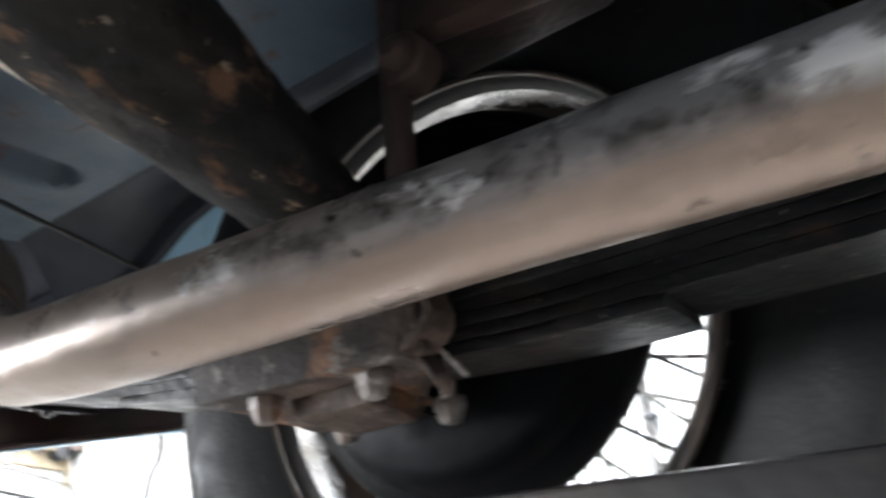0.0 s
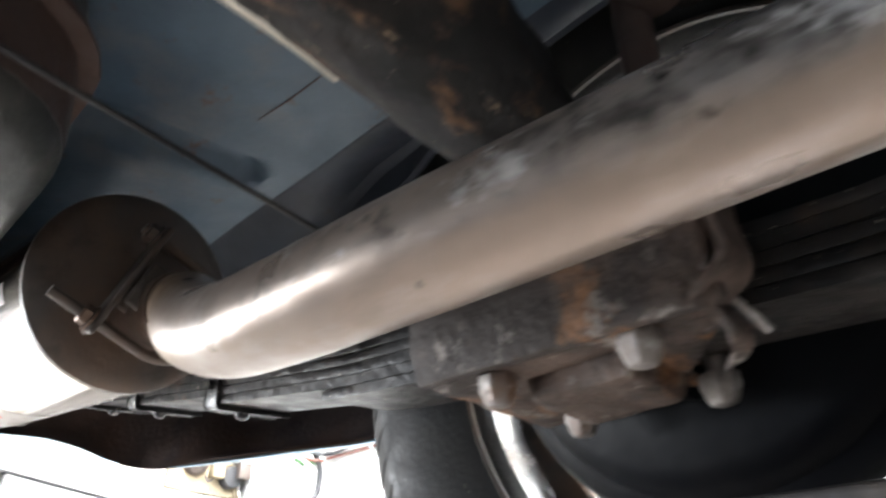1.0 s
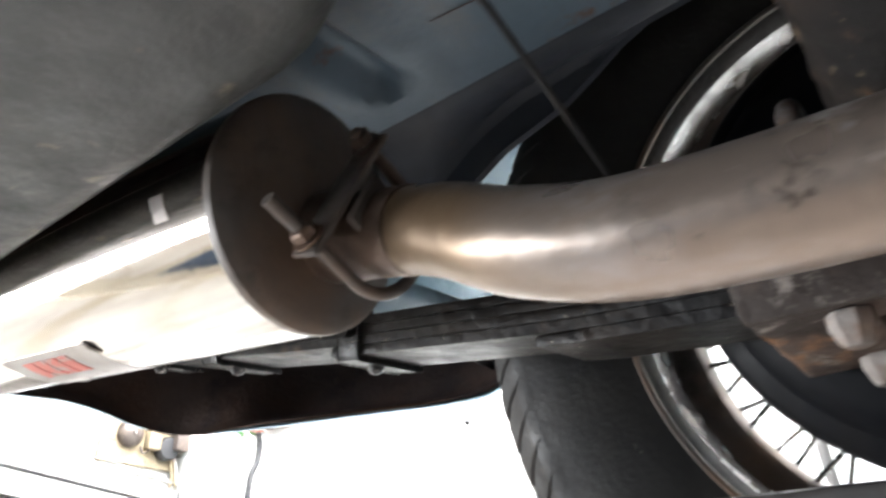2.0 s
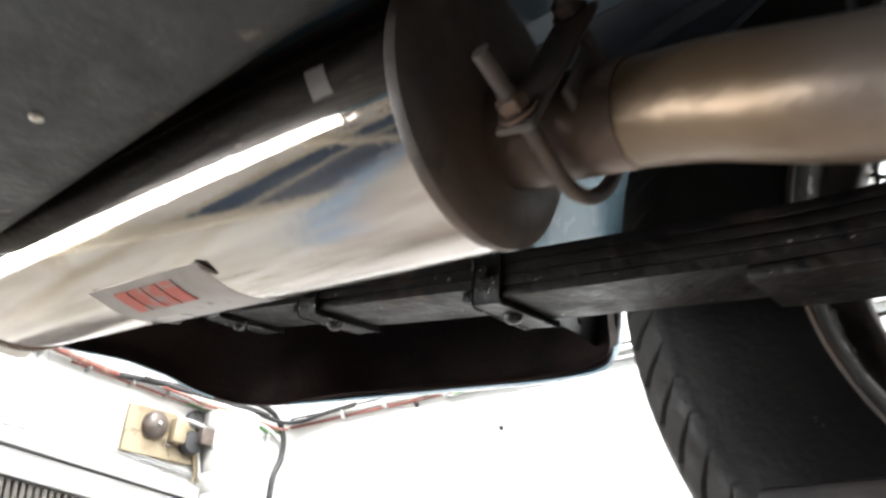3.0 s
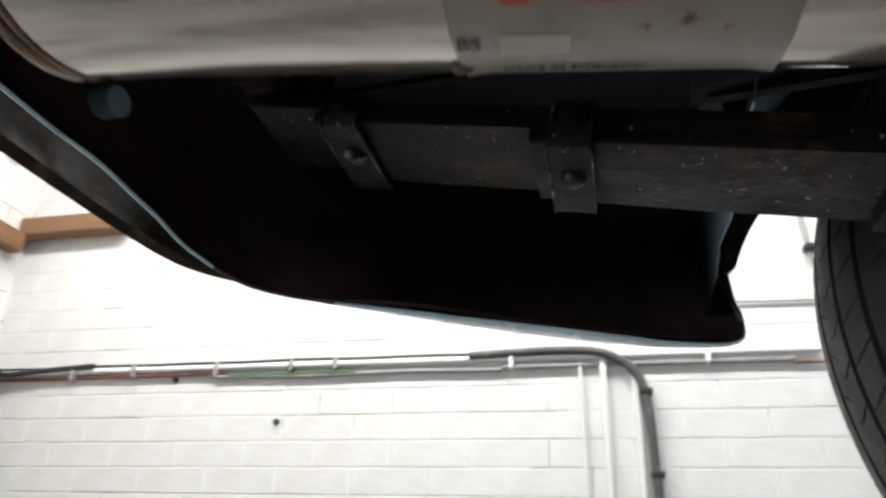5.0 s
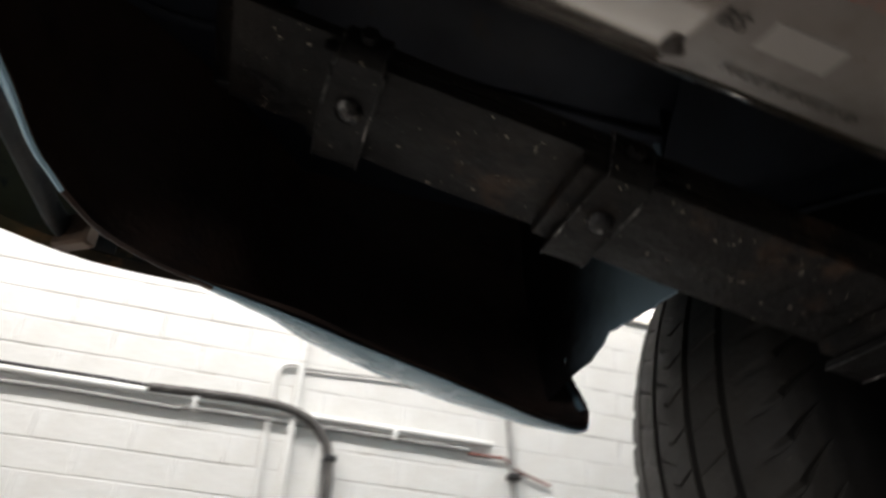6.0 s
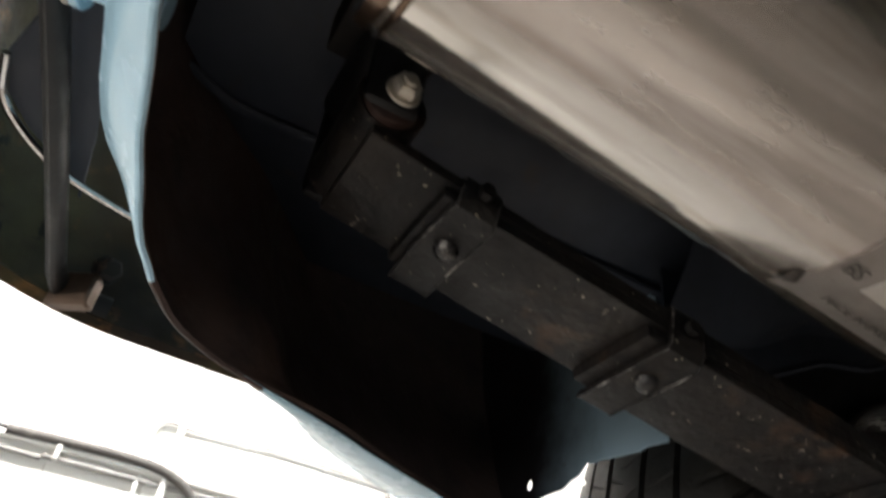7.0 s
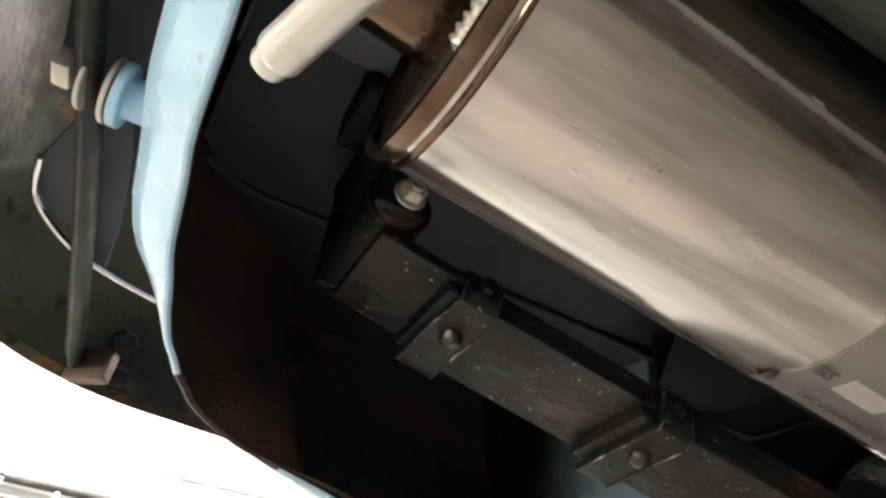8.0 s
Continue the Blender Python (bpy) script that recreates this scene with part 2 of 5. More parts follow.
film_metal.inputs[3].default_value, film_metal.inputs[4].default_value = 1.0, 0.55
film_map = sn.new("ShaderNodeMapping")
film_map.inputs["Scale"].default_value = (0.22, 1, 1)
sl.new(film_co.outputs["Object"], film_map.inputs[0])
sl.new(film_map.outputs[0], film_noise.inputs["Vector"])
sl.new(film_geo.outputs["Normal"], film_sep.inputs[0])
sl.new(film_noise.outputs[0], film_add.inputs[0])
sl.new(film_sep.outputs[2], film_add.inputs[2])
sl.new(film_add.outputs[0], film_ramp.inputs[0])
steel = sn["Principled BSDF"]
sl.new(steel.inputs["Base Color"].links[0].from_socket, film_mix.inputs[6])
sl.new(film_ramp.outputs[0], film_mix.inputs[0])
sl.new(film_ramp.outputs[0], film_rough.inputs[0])
sl.new(film_ramp.outputs[0], film_metal.inputs[0])
# film colour: light and dark bands along the axis, painted as stretched reflections
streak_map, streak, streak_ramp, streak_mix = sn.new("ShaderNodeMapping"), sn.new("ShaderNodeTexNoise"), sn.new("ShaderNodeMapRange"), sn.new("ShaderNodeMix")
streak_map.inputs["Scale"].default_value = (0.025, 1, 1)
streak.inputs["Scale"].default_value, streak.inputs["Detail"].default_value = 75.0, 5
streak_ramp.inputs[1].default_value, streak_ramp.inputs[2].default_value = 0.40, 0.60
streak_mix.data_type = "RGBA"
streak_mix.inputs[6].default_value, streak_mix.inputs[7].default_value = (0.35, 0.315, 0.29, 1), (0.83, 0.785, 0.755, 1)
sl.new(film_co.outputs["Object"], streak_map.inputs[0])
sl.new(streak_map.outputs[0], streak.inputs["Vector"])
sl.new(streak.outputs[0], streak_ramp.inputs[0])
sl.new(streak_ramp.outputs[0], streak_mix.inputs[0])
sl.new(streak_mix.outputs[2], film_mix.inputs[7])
sl.new(film_mix.outputs[2], steel.inputs["Base Color"])
sl.new(film_rough.outputs[0], steel.inputs["Roughness"])
sl.new(film_metal.outputs[0], steel.inputs["Metallic"])
end_cap = material("end_cap_steel", (0.085, 0.072, 0.064), 0.5, 0.3, [((0.14, 0.088, 0.058), 10.0, 0.48, 0.70, 7, ONE), ((0.045, 0.037, 0.032), 22.0, 0.54, 0.70, 7, ONE)], 0.25, 160, 0.14)
bronze_steel = material("bronze_steel", (0.17, 0.125, 0.092), 0.17, 0.9, [((0.13, 0.07, 0.04), 12.0, 0.45, 0.68, 6, ONE), ((0.5, 0.42, 0.36), 22.0, 0.56, 0.74, 5, ONE)], 0.12, 180, 0.08)
tin_label = material("tin_label", (0.31, 0.28, 0.26), 0.38, 0.7, [((0.23, 0.20, 0.18), 30.0, 0.45, 0.7, 6, ONE), ((0.42, 0.38, 0.35), 12.0, 0.52, 0.7, 6, ONE), ((0.14, 0.085, 0.055), 48.0, 0.62, 0.68, 5, ONE)], 0.2, 200)
red_print = material("red_print", (0.46, 0.085, 0.055), 0.45, 0, [((0.33, 0.22, 0.19), 60.0, 0.54, 0.62, 7, ONE)])
dark_print = material("dark_print", (0.065, 0.056, 0.05), 0.6, 0, [((0.20, 0.18, 0.165), 90.0, 0.50, 0.66, 4, ONE)])
pale_print = material("pale_print", (0.46, 0.43, 0.40), 0.5, 0.2, [((0.34, 0.3, 0.28), 60.0, 0.5, 0.7, 4, ONE)])
rubber = material("rubber", (0.013, 0.0128, 0.013), 0.6, 0, [((0.027, 0.025, 0.023), 10.0, 0.46, 0.70, 7, ONE), ((0.16, 0.14, 0.12), 120.0, 0.71, 0.78, 3, ONE)], 0.3, 220, 0.1)
rubber_dust = material("rubber_dust", (0.028, 0.025, 0.022), 0.7, 0, [((0.02, 0.019, 0.019), 9.0, 0.45, 0.68, 7, ONE), ((0.12, 0.105, 0.09), 90.0, 0.66, 0.76, 4, ONE)], 0.35, 220, 0.1)
bush_rubber = material("bush_rubber", (0.035, 0.014, 0.010), 0.6, 0, [((0.015, 0.01, 0.008), 40.0, 0.45, 0.7, 4, ONE)], 0.2, 200)
rim_silver = material("rim_silver", (0.47, 0.46, 0.45), 0.24, 0.85, [((0.24, 0.22, 0.20), 11.0, 0.46, 0.62, 8, ONE), ((0.09, 0.075, 0.06), 34.0, 0.58, 0.68, 7, ONE)], 0.12, 200, 0.08)
drum_black = material("drum_black", (0.0045, 0.005, 0.0065), 0.5, 0.0, [((0.010, 0.009, 0.009), 12.0, 0.5, 0.75, 6, ONE)], 0.15, 150, 0.1)
drum_black.node_tree.nodes["Principled BSDF"].inputs["Specular IOR Level"].default_value = 0.10
chrome_back = material("chrome_back", (0.040, 0.027, 0.012), 0.6, 0.0, [((0.012, 0.008, 0.005), 9.0, 0.40, 0.58, 9, ONE), ((0.13, 0.058, 0.020), 24.0, 0.55, 0.66, 9, ONE), ((0.070, 0.060, 0.026), 5.0, 0.50, 0.66, 8, ONE), ((0.006, 0.005, 0.004), 45.0, 0.60, 0.68, 6, ONE)], 0.35, 130, 0.14)
chrome_back.node_tree.nodes["Principled BSDF"].inputs["Specular IOR Level"].default_value = 0.15
chrome = material("chrome", (0.80, 0.80, 0.79), 0.07, 1.0, [((0.6, 0.58, 0.55), 30.0, 0.6, 0.8, 4, ONE)])
zinc = material("zinc", (0.66, 0.62, 0.54), 0.34, 0.6, [((0.45, 0.40, 0.33), 60.0, 0.5, 0.75, 4, ONE)], 0.2, 300)
black_iron = material("black_iron", (0.011, 0.011, 0.012), 0.45, 0.2, [((0.03, 0.025, 0.022), 20.0, 0.55, 0.75, 5, ONE)], 0.2, 200, 0.1)
lift_steel = material("lift_steel", (0.030, 0.028, 0.028), 0.5, 0.2, [((0.06, 0.045, 0.034), 9.0, 0.5, 0.75, 6, ONE)], 0.3, 120, 0.1)
cable_black = material("cable_black", (0.025, 0.025, 0.027), 0.5, 0, [((0.09, 0.085, 0.08), 30.0, 0.55, 0.75, 4, ONE)])
armour_grey = material("armour_grey", (0.075, 0.070, 0.066), 0.5, 0, [((0.16, 0.15, 0.14), 22.0, 0.52, 0.72, 6, ONE)], 0.3, 160)
cable_red = material("cable_red", (0.24, 0.085, 0.065), 0.5, 0, [((0.34, 0.27, 0.23), 25.0, 0.52, 0.72, 5, ONE), ((0.08, 0.05, 0.04), 9.0, 0.5, 0.7, 5, ONE)])
cable_green = material("cable_green", (0.06, 0.14, 0.05), 0.5, 0, [((0.3, 0.35, 0.25), 25.0, 0.6, 0.75, 4, ONE)])
cable_grey = material("cable_grey", (0.30, 0.30, 0.29), 0.5, 0, [((0.45, 0.44, 0.42), 20.0, 0.5, 0.75, 4, ONE)])
board_cream = material("board_cream", (0.31, 0.255, 0.165), 0.6, 0, [((0.21, 0.155, 0.095), 10.0, 0.46, 0.68, 8, ONE), ((0.08, 0.052, 0.034), 22.0, 0.60, 0.70, 7, ONE)], 0.2, 80)
bell_metal = material("bell_metal", (0.105, 0.085, 0.075), 0.42, 0.3, [((0.16, 0.125, 0.10), 25.0, 0.5, 0.7, 6, ONE), ((0.05, 0.04, 0.035), 18.0, 0.55, 0.7, 6, ONE)], 0.2, 200)
grey_panel = material("grey_panel", (0.34, 0.335, 0.325), 0.5, 0, [((0.27, 0.265, 0.255), 4.0, 0.5, 0.75, 6, ONE), ((0.22, 0.205, 0.19), 30.0, 0.66, 0.74, 6, ONE)], 0.15, 60)
shutter_steel = material("shutter_steel", (0.15, 0.135, 0.12), 0.5, 0.2, [((0.09, 0.08, 0.07), 8.0, 0.45, 0.7, 5, ONE)], 0.15, 90)
tube_glow = bpy.data.materials.new("tube_glow")
tube_glow.use_nodes = True
tube_glow.node_tree.nodes["Principled BSDF"].inputs["Emission Color"].default_value = (1, 0.96, 0.9, 1)
tube_glow.node_tree.nodes["Principled BSDF"].inputs["Emission Strength"].default_value = 12.0


# ---- makers ----
def thing(name, label, category, group="", kind=""):
    return tagged(new(name), label, category, group, kind)


def part(name, bm, mat, parent=None, label="", smooth=True):
    """Links a bmesh as one mesh object under a thing or a part."""
    me = bpy.data.meshes.new(name)
    bmesh.ops.recalc_face_normals(bm, faces=bm.faces)
    for fc in bm.faces:
        fc.smooth = smooth
    bm.to_mesh(me)
    bm.free()
    me.materials.append(mat)
    if smooth:
        me.set_sharp_from_angle(angle=radians(38))
    ob = new(name, me)
    ob.parent = parent
    if label:
        ob["label"] = label
    return ob


def box(bm, size, m, bevel=0.0, seg=1):
    made = bmesh.ops.create_cube(bm, size=1.0, matrix=m @ Matrix.Diagonal((*size, 1)))
    if bevel:
        vs = set(made["verts"])
        es = [e for e in bm.edges if e.verts[0] in vs and e.verts[1] in vs]
        bmesh.ops.bevel(bm, geom=es, offset=bevel, segments=seg, profile=0.5, affect="EDGES")
    return bm


def block(x0, x1, y0, y1, z0, z1, bevel=0.0, seg=1):
    return box(bmesh.new(), (x1 - x0, y1 - y0, z1 - z0), pose((x0 + x1) / 2, (y0 + y1) / 2, (z0 + z1) / 2), bevel, seg)


def along(d, at=(0, 0, 0)):
    """A pose at a place whose z axis runs along d."""
    return Matrix.Translation(at) @ Vector(d).to_track_quat("Z", "Y").to_matrix().to_4x4()


def lathe(bm, profile, m, steps=32, closed=False):
    """Turns (radius, height) pairs about the z axis of m."""
    rings = []
    for r, h in profile:
        rings.append([bm.verts.new(m @ Vector((r * math.cos(2 * math.pi * k / steps), r * math.sin(2 * math.pi * k / steps), h))) for k in range(steps)])
    pairs = list(zip(rings, rings[1:])) + ([(rings[-1], rings[0])] if closed else [])
    for a, b in pairs:
        for k in range(steps):
            bm.faces.new((a[k], a[(k + 1) % steps], b[(k + 1) % steps], b[k]))
    if not closed:
        for ring in (rings[0], rings[-1]):
            bm.faces.new(ring)
    return bm


def smooth_path(points, n=8):
    """A rounded way through points (Catmull-Rom)."""
    pts = [Vector(p) for p in points]
    pts = [2 * pts[0] - pts[1], *pts, 2 * pts[-1] - pts[-2]]
    out = []
    for a, b, c, d in zip(pts, pts[1:], pts[2:], pts[3:]):
        for k in range(n):
            t = k / n
            out.append(0.5 * ((2 * b) + (c - a) * t + (2 * a - 5 * b + 4 * c - d) * t * t + (3 * b - a - 3 * c + d) * t ** 3))
    return out + [pts[-2]]


def tube(bm, path, radius, steps=12, caps=True, flat=1.0):
    """A round bar along a path; radius may be a list."""
    path = [Vector(p) for p in path]
    rad = radius if isinstance(radius, (list, tuple)) else [radius] * len(path)
    side, rings = None, []
    for k, p in enumerate(path):
        d = (path[min(k + 1, len(path) - 1)] - path[max(k - 1, 0)]).normalized()
        if side is None:
            side = d.orthogonal().normalized() if abs(d.z) > 0.9 else d.cross(Vector((0, 0, 1))).normalized()
        side = (side - d * side.dot(d)).normalized()
        up = side.cross(d)
        rings.append([bm.verts.new(p + rad[k] * (side * math.cos(2 * math.pi * j / steps) + up * flat * math.sin(2 * math.pi * j / steps))) for j in range(steps)])
    for a, b in zip(rings, rings[1:]):
        for j in range(steps):
            bm.faces.new((a[j], a[(j + 1) % steps], b[(j + 1) % steps], b[j]))
    if caps:
        bm.faces.new(rings[0])
        bm.faces.new(rings[-1])
    return bm


def ribbon(bm, rows, thickness):
    """A sheet through rows of points, with a thickness."""
    grid = [[bm.verts.new(p) for p in row] for row in rows]
    faces = [bm.faces.new((a[k], a[k + 1], b[k + 1], b[k])) for a, b in zip(grid, grid[1:]) for k in range(len(a) - 1)]
    for fc in faces:
        fc.normal_update()
    back = [[bm.verts.new(v.co - thickness * sum((fc.normal for fc in v.link_faces), Vector()).normalized()) for v in row] for row in grid]
    for a, b in zip(back, back[1:]):
        for k in range(len(a) - 1):
            bm.faces.new((a[k], b[k], b[k + 1], a[k + 1]))
    rim = grid[0] + [row[-1] for row in grid[1:]] + grid[-1][-2::-1] + [row[0] for row in grid[-2:0:-1]]
    rim_back = back[0] + [row[-1] for row in back[1:]] + back[-1][-2::-1] + [row[0] for row in back[-2:0:-1]]
    for k in range(len(rim)):
        j = (k + 1) % len(rim)
        bm.faces.new((rim[j], rim[k], rim_back[k], rim_back[j]))
    return bm


def bolt(bm, at, d, r, h, shank=0.0):
    """A hexagon head along d, with a short threaded end."""
    m = along(d, at)
    lathe(bm, [(r * 0.86, 0), (r, h * 0.12), (r, h * 0.8), (r * 0.8, h)], m, 6)
    lathe(bm, [(r * 1.25, -h * 0.25), (r * 1.25, 0.0)], m, 16)
    if shank:
        lathe(bm, [(r * 0.5, h * 0.8), (r * 0.52, h + shank * 0.9), (r * 0.4, h + shank)], m, 10)
    return bm


# ---- room ----
NY, WX = 2.248, -2.645
BL, BH, JOINT = 0.225, 0.075, 0.0022


def sloped_brick_mesh(name, mat, length, dep):
    """A brick with slightly worn, rounded front edges; its front faces -y."""
    bm = block(-length / 2, length / 2, 0, dep, -(BH - JOINT) / 2, (BH - JOINT) / 2)
    front = [e for e in bm.edges if all(v.co.y < 1e-6 for v in e.verts)]
    bmesh.ops.bevel(bm, geom=front, offset=0.0020, segments=2, profile=0.5, affect="EDGES")
    for v in bm.verts:
        v.co += Vector((noise.noise(v.co * 25 + Vector((length, 7, 1))), 0, noise.noise(v.co * 31))) * 0.0022
    me = bpy.data.meshes.new(name)
    bm.to_mesh(me)
    bm.free()
    me.materials.append(mat)
    return me


wall_n = tagged(part("wall_north", block(-2.90, 4.2, NY + 0.0014, NY + 0.25, 0, 3.4), mortar_paint, smooth=False), "white-painted brick workshop wall with thick uneven paint", "wall", kind="structure")
wall_w = tagged(new("wall_west"), "white-painted brick end wall with a blue dado under a long window", "wall", kind="structure")
part("masonry", block(WX - 0.25, WX - 0.0014, 0.95, NY + 0.0014, 0, 3.4), mortar_paint, wall_w, smooth=False)
part("masonry", block(WX - 0.25, WX - 0.004, -3.4, -2.4, 0, 3.4), mortar_paint, wall_w, smooth=False)
part("masonry", block(WX - 0.25, WX - 0.004, -2.4, 0.95, 2.05, 3.4), plaster, wall_w, smooth=False)
part("masonry", block(WX - 0.25, WX - 0.004, -2.4, 0.95, 0.0, 1.48), plaster, wall_w, smooth=False)
part("dado", block(WX - 0.004, WX + 0.004, -3.39, -0.80, 0.0, 0.98), blue_dado, wall_w, smooth=False)
part("painted_band", block(WX - 0.004, WX + 0.007, -3.39, 0.93, 0.99, 1.10), cream_paint, wall_w, smooth=False)
part("painted_band", block(WX - 0.004, WX + 0.007, -3.39, 0.93, 0.52, 0.60), cream_paint, wall_w, smooth=False)
for y in (-2.95, -2.10, -0.62):
    part("pillar", block(WX + 0.008, WX + 0.10, y - (0.06 if y < -1 else 0.16), y + 0.06, 0.0, 1.48, 0.004), cream_paint, wall_w, smooth=False)
tagged(part("wall_south", block(-2.9, 4.2, -3.65, -3.4, 0, 3.4), grey_wall, smooth=False), "plain grey painted workshop wall", "wall", kind="structure")
tagged(part("dado", block(-2.6, -0.2, -3.4, -3.392, 0, 1.45), blue_dado, smooth=False), "blue-painted lower band of the workshop wall", "wall", kind="structure")
tagged(part("dado", block(-0.2, 4.1, -3.4, -3.392, 0, 1.45), dark_dado, smooth=False), "dark grey-green lower band of the workshop wall", "wall", kind="structure")
tagged(part("wall_east", block(4.2, 4.45, -3.65, NY + 0.25, 0, 3.4), grey_wall, smooth=False), "plain grey painted workshop wall", "wall", kind="structure")
tagged(part("floor", block(-6.0, 4.45, -3.65, NY + 0.25, -0.2, 0), concrete, smooth=False), "stained grey concrete workshop floor", "floor", kind="structure")
tagged(part("floor_paint", block(-2.6, -2.25, -3.35, 0.90, 0.0, 0.004), floor_blue, smooth=False), "worn blue floor paint along the end wall", "floor", kind="structure")
tagged(part("ceiling", block(-2.9, 4.45, -3.65, NY + 0.25, 3.4, 3.6), ceiling_paint, smooth=False), "off-white painted workshop ceiling", "ceiling", kind="structure")


def tube_fitting(x, y, z, length, m_turn=0):
    t = thing("ceiling_light", "white fluorescent batten with a lit tube", "lamp", "ceiling tubes")
    t.matrix_world = pose(x, y, z, 0, 0, m_turn)
    part("batten", block(-length / 2, length / 2, -0.03, 0.03, 0.0, 0.06, 0.004), plaster, t)
    b = bmesh.new()
    tube(b, [(-length / 2 + 0.03, 0, -0.022), (length / 2 - 0.03, 0, -0.022)], 0.013, 12)
    part("tube", b, tube_glow, t, "glowing white fluorescent tube")
    for s in (-1, 1):
        part("lampholder", block(s * (length / 2 - 0.02) - 0.012, s * (length / 2 - 0.02) + 0.012, -0.018, 0.018, -0.042, 0.0, 0.002), plaster, t)
    return t


for tx, ty in ((-1.1, 1.55), (1.6, 1.55), (-1.0, -1.7), (1.6, -1.7)):
    tube_fitting(tx, ty, 3.34, 2.4)

# ---- the car on the lift ----
AX, AZ, WY = -0.077, 1.770, 0.779  # rear axle, wheel middle
CY = 0.20  # the car's middle line
car = thing("car", "light blue classic roadster with wire wheels, raised on a workshop lift", "car")


def fender_offset(z):
    """How far the skin bulges out from its lower edge at a height above it."""
    zs, os = (0.0, 0.03, 0.08, 0.16, 0.28, 0.40, 0.50, 0.56), (0.0, 0.026, 0.050, 0.078, 0.098, 0.092, 0.06, 0.0)
    return float(np.interp(z, zs, os))


# lower edge of the tail, from the wheel arch round to the middle of the car
TAIL = [(-0.4660, 0.836, 1.826), (-0.4625, 0.826, 1.803), (-0.4580, 0.811, 1.775), (-0.471, 0.800, 1.761), (-0.520, 0.780, 1.757), (-0.566, 0.757, 1.757), (-0.640, 0.718, 1.757), (-0.700, 0.684, 1.757), (-0.752, 0.664, 1.760),
        (-0.783, 0.645, 1.765), (-0.803, 0.618, 1.776), (-0.815, 0.590, 1.789), (-0.822, 0.555, 1.798), (-0.828, 0.510, 1.801), (-0.830, 0.450, 1.803), (-0.831, 0.380, 1.805), (-0.832, 0.300, 1.806), (-0.832, 0.200, 1.806)]
tail = smooth_path(TAIL, 4)


def tail_columns(lining):
    rows = []
    for k, p in enumerate(tail):
        d = (tail[min(k + 1, len(tail) - 1)] - tail[max(k - 1, 0)]).normalized()
        n = Vector((d.y, -d.x, 0)).normalized()
        if n.dot(Vector((-0.4, 0.2 - CY if k else 0.2, 0)) + Vector((p.x + 0.3, p.y - 0.3, 0))) < 0:
            n = -n
        f = max(0, k / 4 - 3) / ((len(tail) - 1) / 4 - 3)
        n = (n * min(1, f / 0.14) + Vector((0, 1, 0)) * (1 - min(1, f / 0.14))).normalized()
        wide = 0.0015 + 0.006 * max(0, 1 - f / 0.3) + 0.026 * max(0.0, math.sin(math.pi * min(1.0, max(0.0, f / 0.34))))
        p = p + n * (0.0016 * noise.noise(Vector((k * 0.31, 2.0, 0))) + 0.0008 * noise.noise(Vector((k * 1.3, 7.0, 0)))) * min(1.0, max(0.0, f * 8))  # a hand-beaten edge
        fold = 0.001 + 0.006 * max(0.0, math.sin(math.pi * min(1, (f + 0.03) / 0.33))) * (k > 10)  # flange folded inwards along the edge
        w = max(0, min(1, (f - 0.26) / 0.16))
        h0 = max(0.0, p.z - 1.757) if k < 14 else 0.0
        col = [p - n * fold + Vector((0, 0, 0.0008)), p, p + n * wide * 0.6 + Vector((0, 0, wide * 0.10)), p + n * wide + Vector((0, 0, min(wide * 0.5, 0.002 + wide * 0.2)))]
        for h in (0.010, 0.016, 0.024, 0.036, 0.058, 0.10, 0.16, 0.22, 0.28, 0.34, 0.40, 0.46, 0.50, 0.545):
            wide_top = 0.021
            steep = float(np.interp(f, (0.25, 0.31, 0.45, 0.56), (0.85, 3.2, 3.2, 1.12)))
            off = (1 - w) * (fender_offset(h0 + h) - fender_offset(h0)) + w * float(np.interp(h, (0, 1.12 * wide_top, 0.10, 0.2, 0.4, 0.545), (0, wide_top, wide_top + 0.006, wide_top + 0.008, wide_top, 0.0)))
            off = min(off, h / steep) if h < 0.09 else off
            col.append(p + n * (wide + off) + Vector((0, 0, h + (1.757 - p.z) * h / 0.545)))
        if lining:
            g = max(0.0, min(1.0, (f - 0.26) / 0.08))  # the coating reaches the very edge of the tail
            col = [c - n * (-0.0004 if j == 0 else 0.0034 - 0.0020 * g) + Vector((0, 0, (0.0022, 0.006, 0.006, 0.006)[j] * (1 - 0.9 * g) if j < 4 else (0.003 * (1 - g) if j == 4 else 0))) for j, c in enumerate(col)]
        rows.append(col)
    return rows


b = bmesh.new()
ribbon(b, tail_columns(False), 0.0008)
wing = part("rear_wing", b, body_blue, car, "glossy light blue rear wing and tail panel")
# underseal brushed over the very edge along the rear quarter
wing.data.materials.append(underseal)
for poly in wing.data.polygons:
    near = min(range(len(tail)), key=lambda k: (tail[k] - poly.center).length_squared)
    reach = 0.010 * max(0.0, 1 - abs(near / (len(tail) - 1) - 0.50) / 0.085) ** 0.5
    if (tail[near] - poly.center).length < reach:
        poly.material_index = 1
b = bmesh.new()
ribbon(b, tail_columns(True), 0.0006)
part("wing_lining", b, underseal, car, "black underseal on the inside of the rear wing")

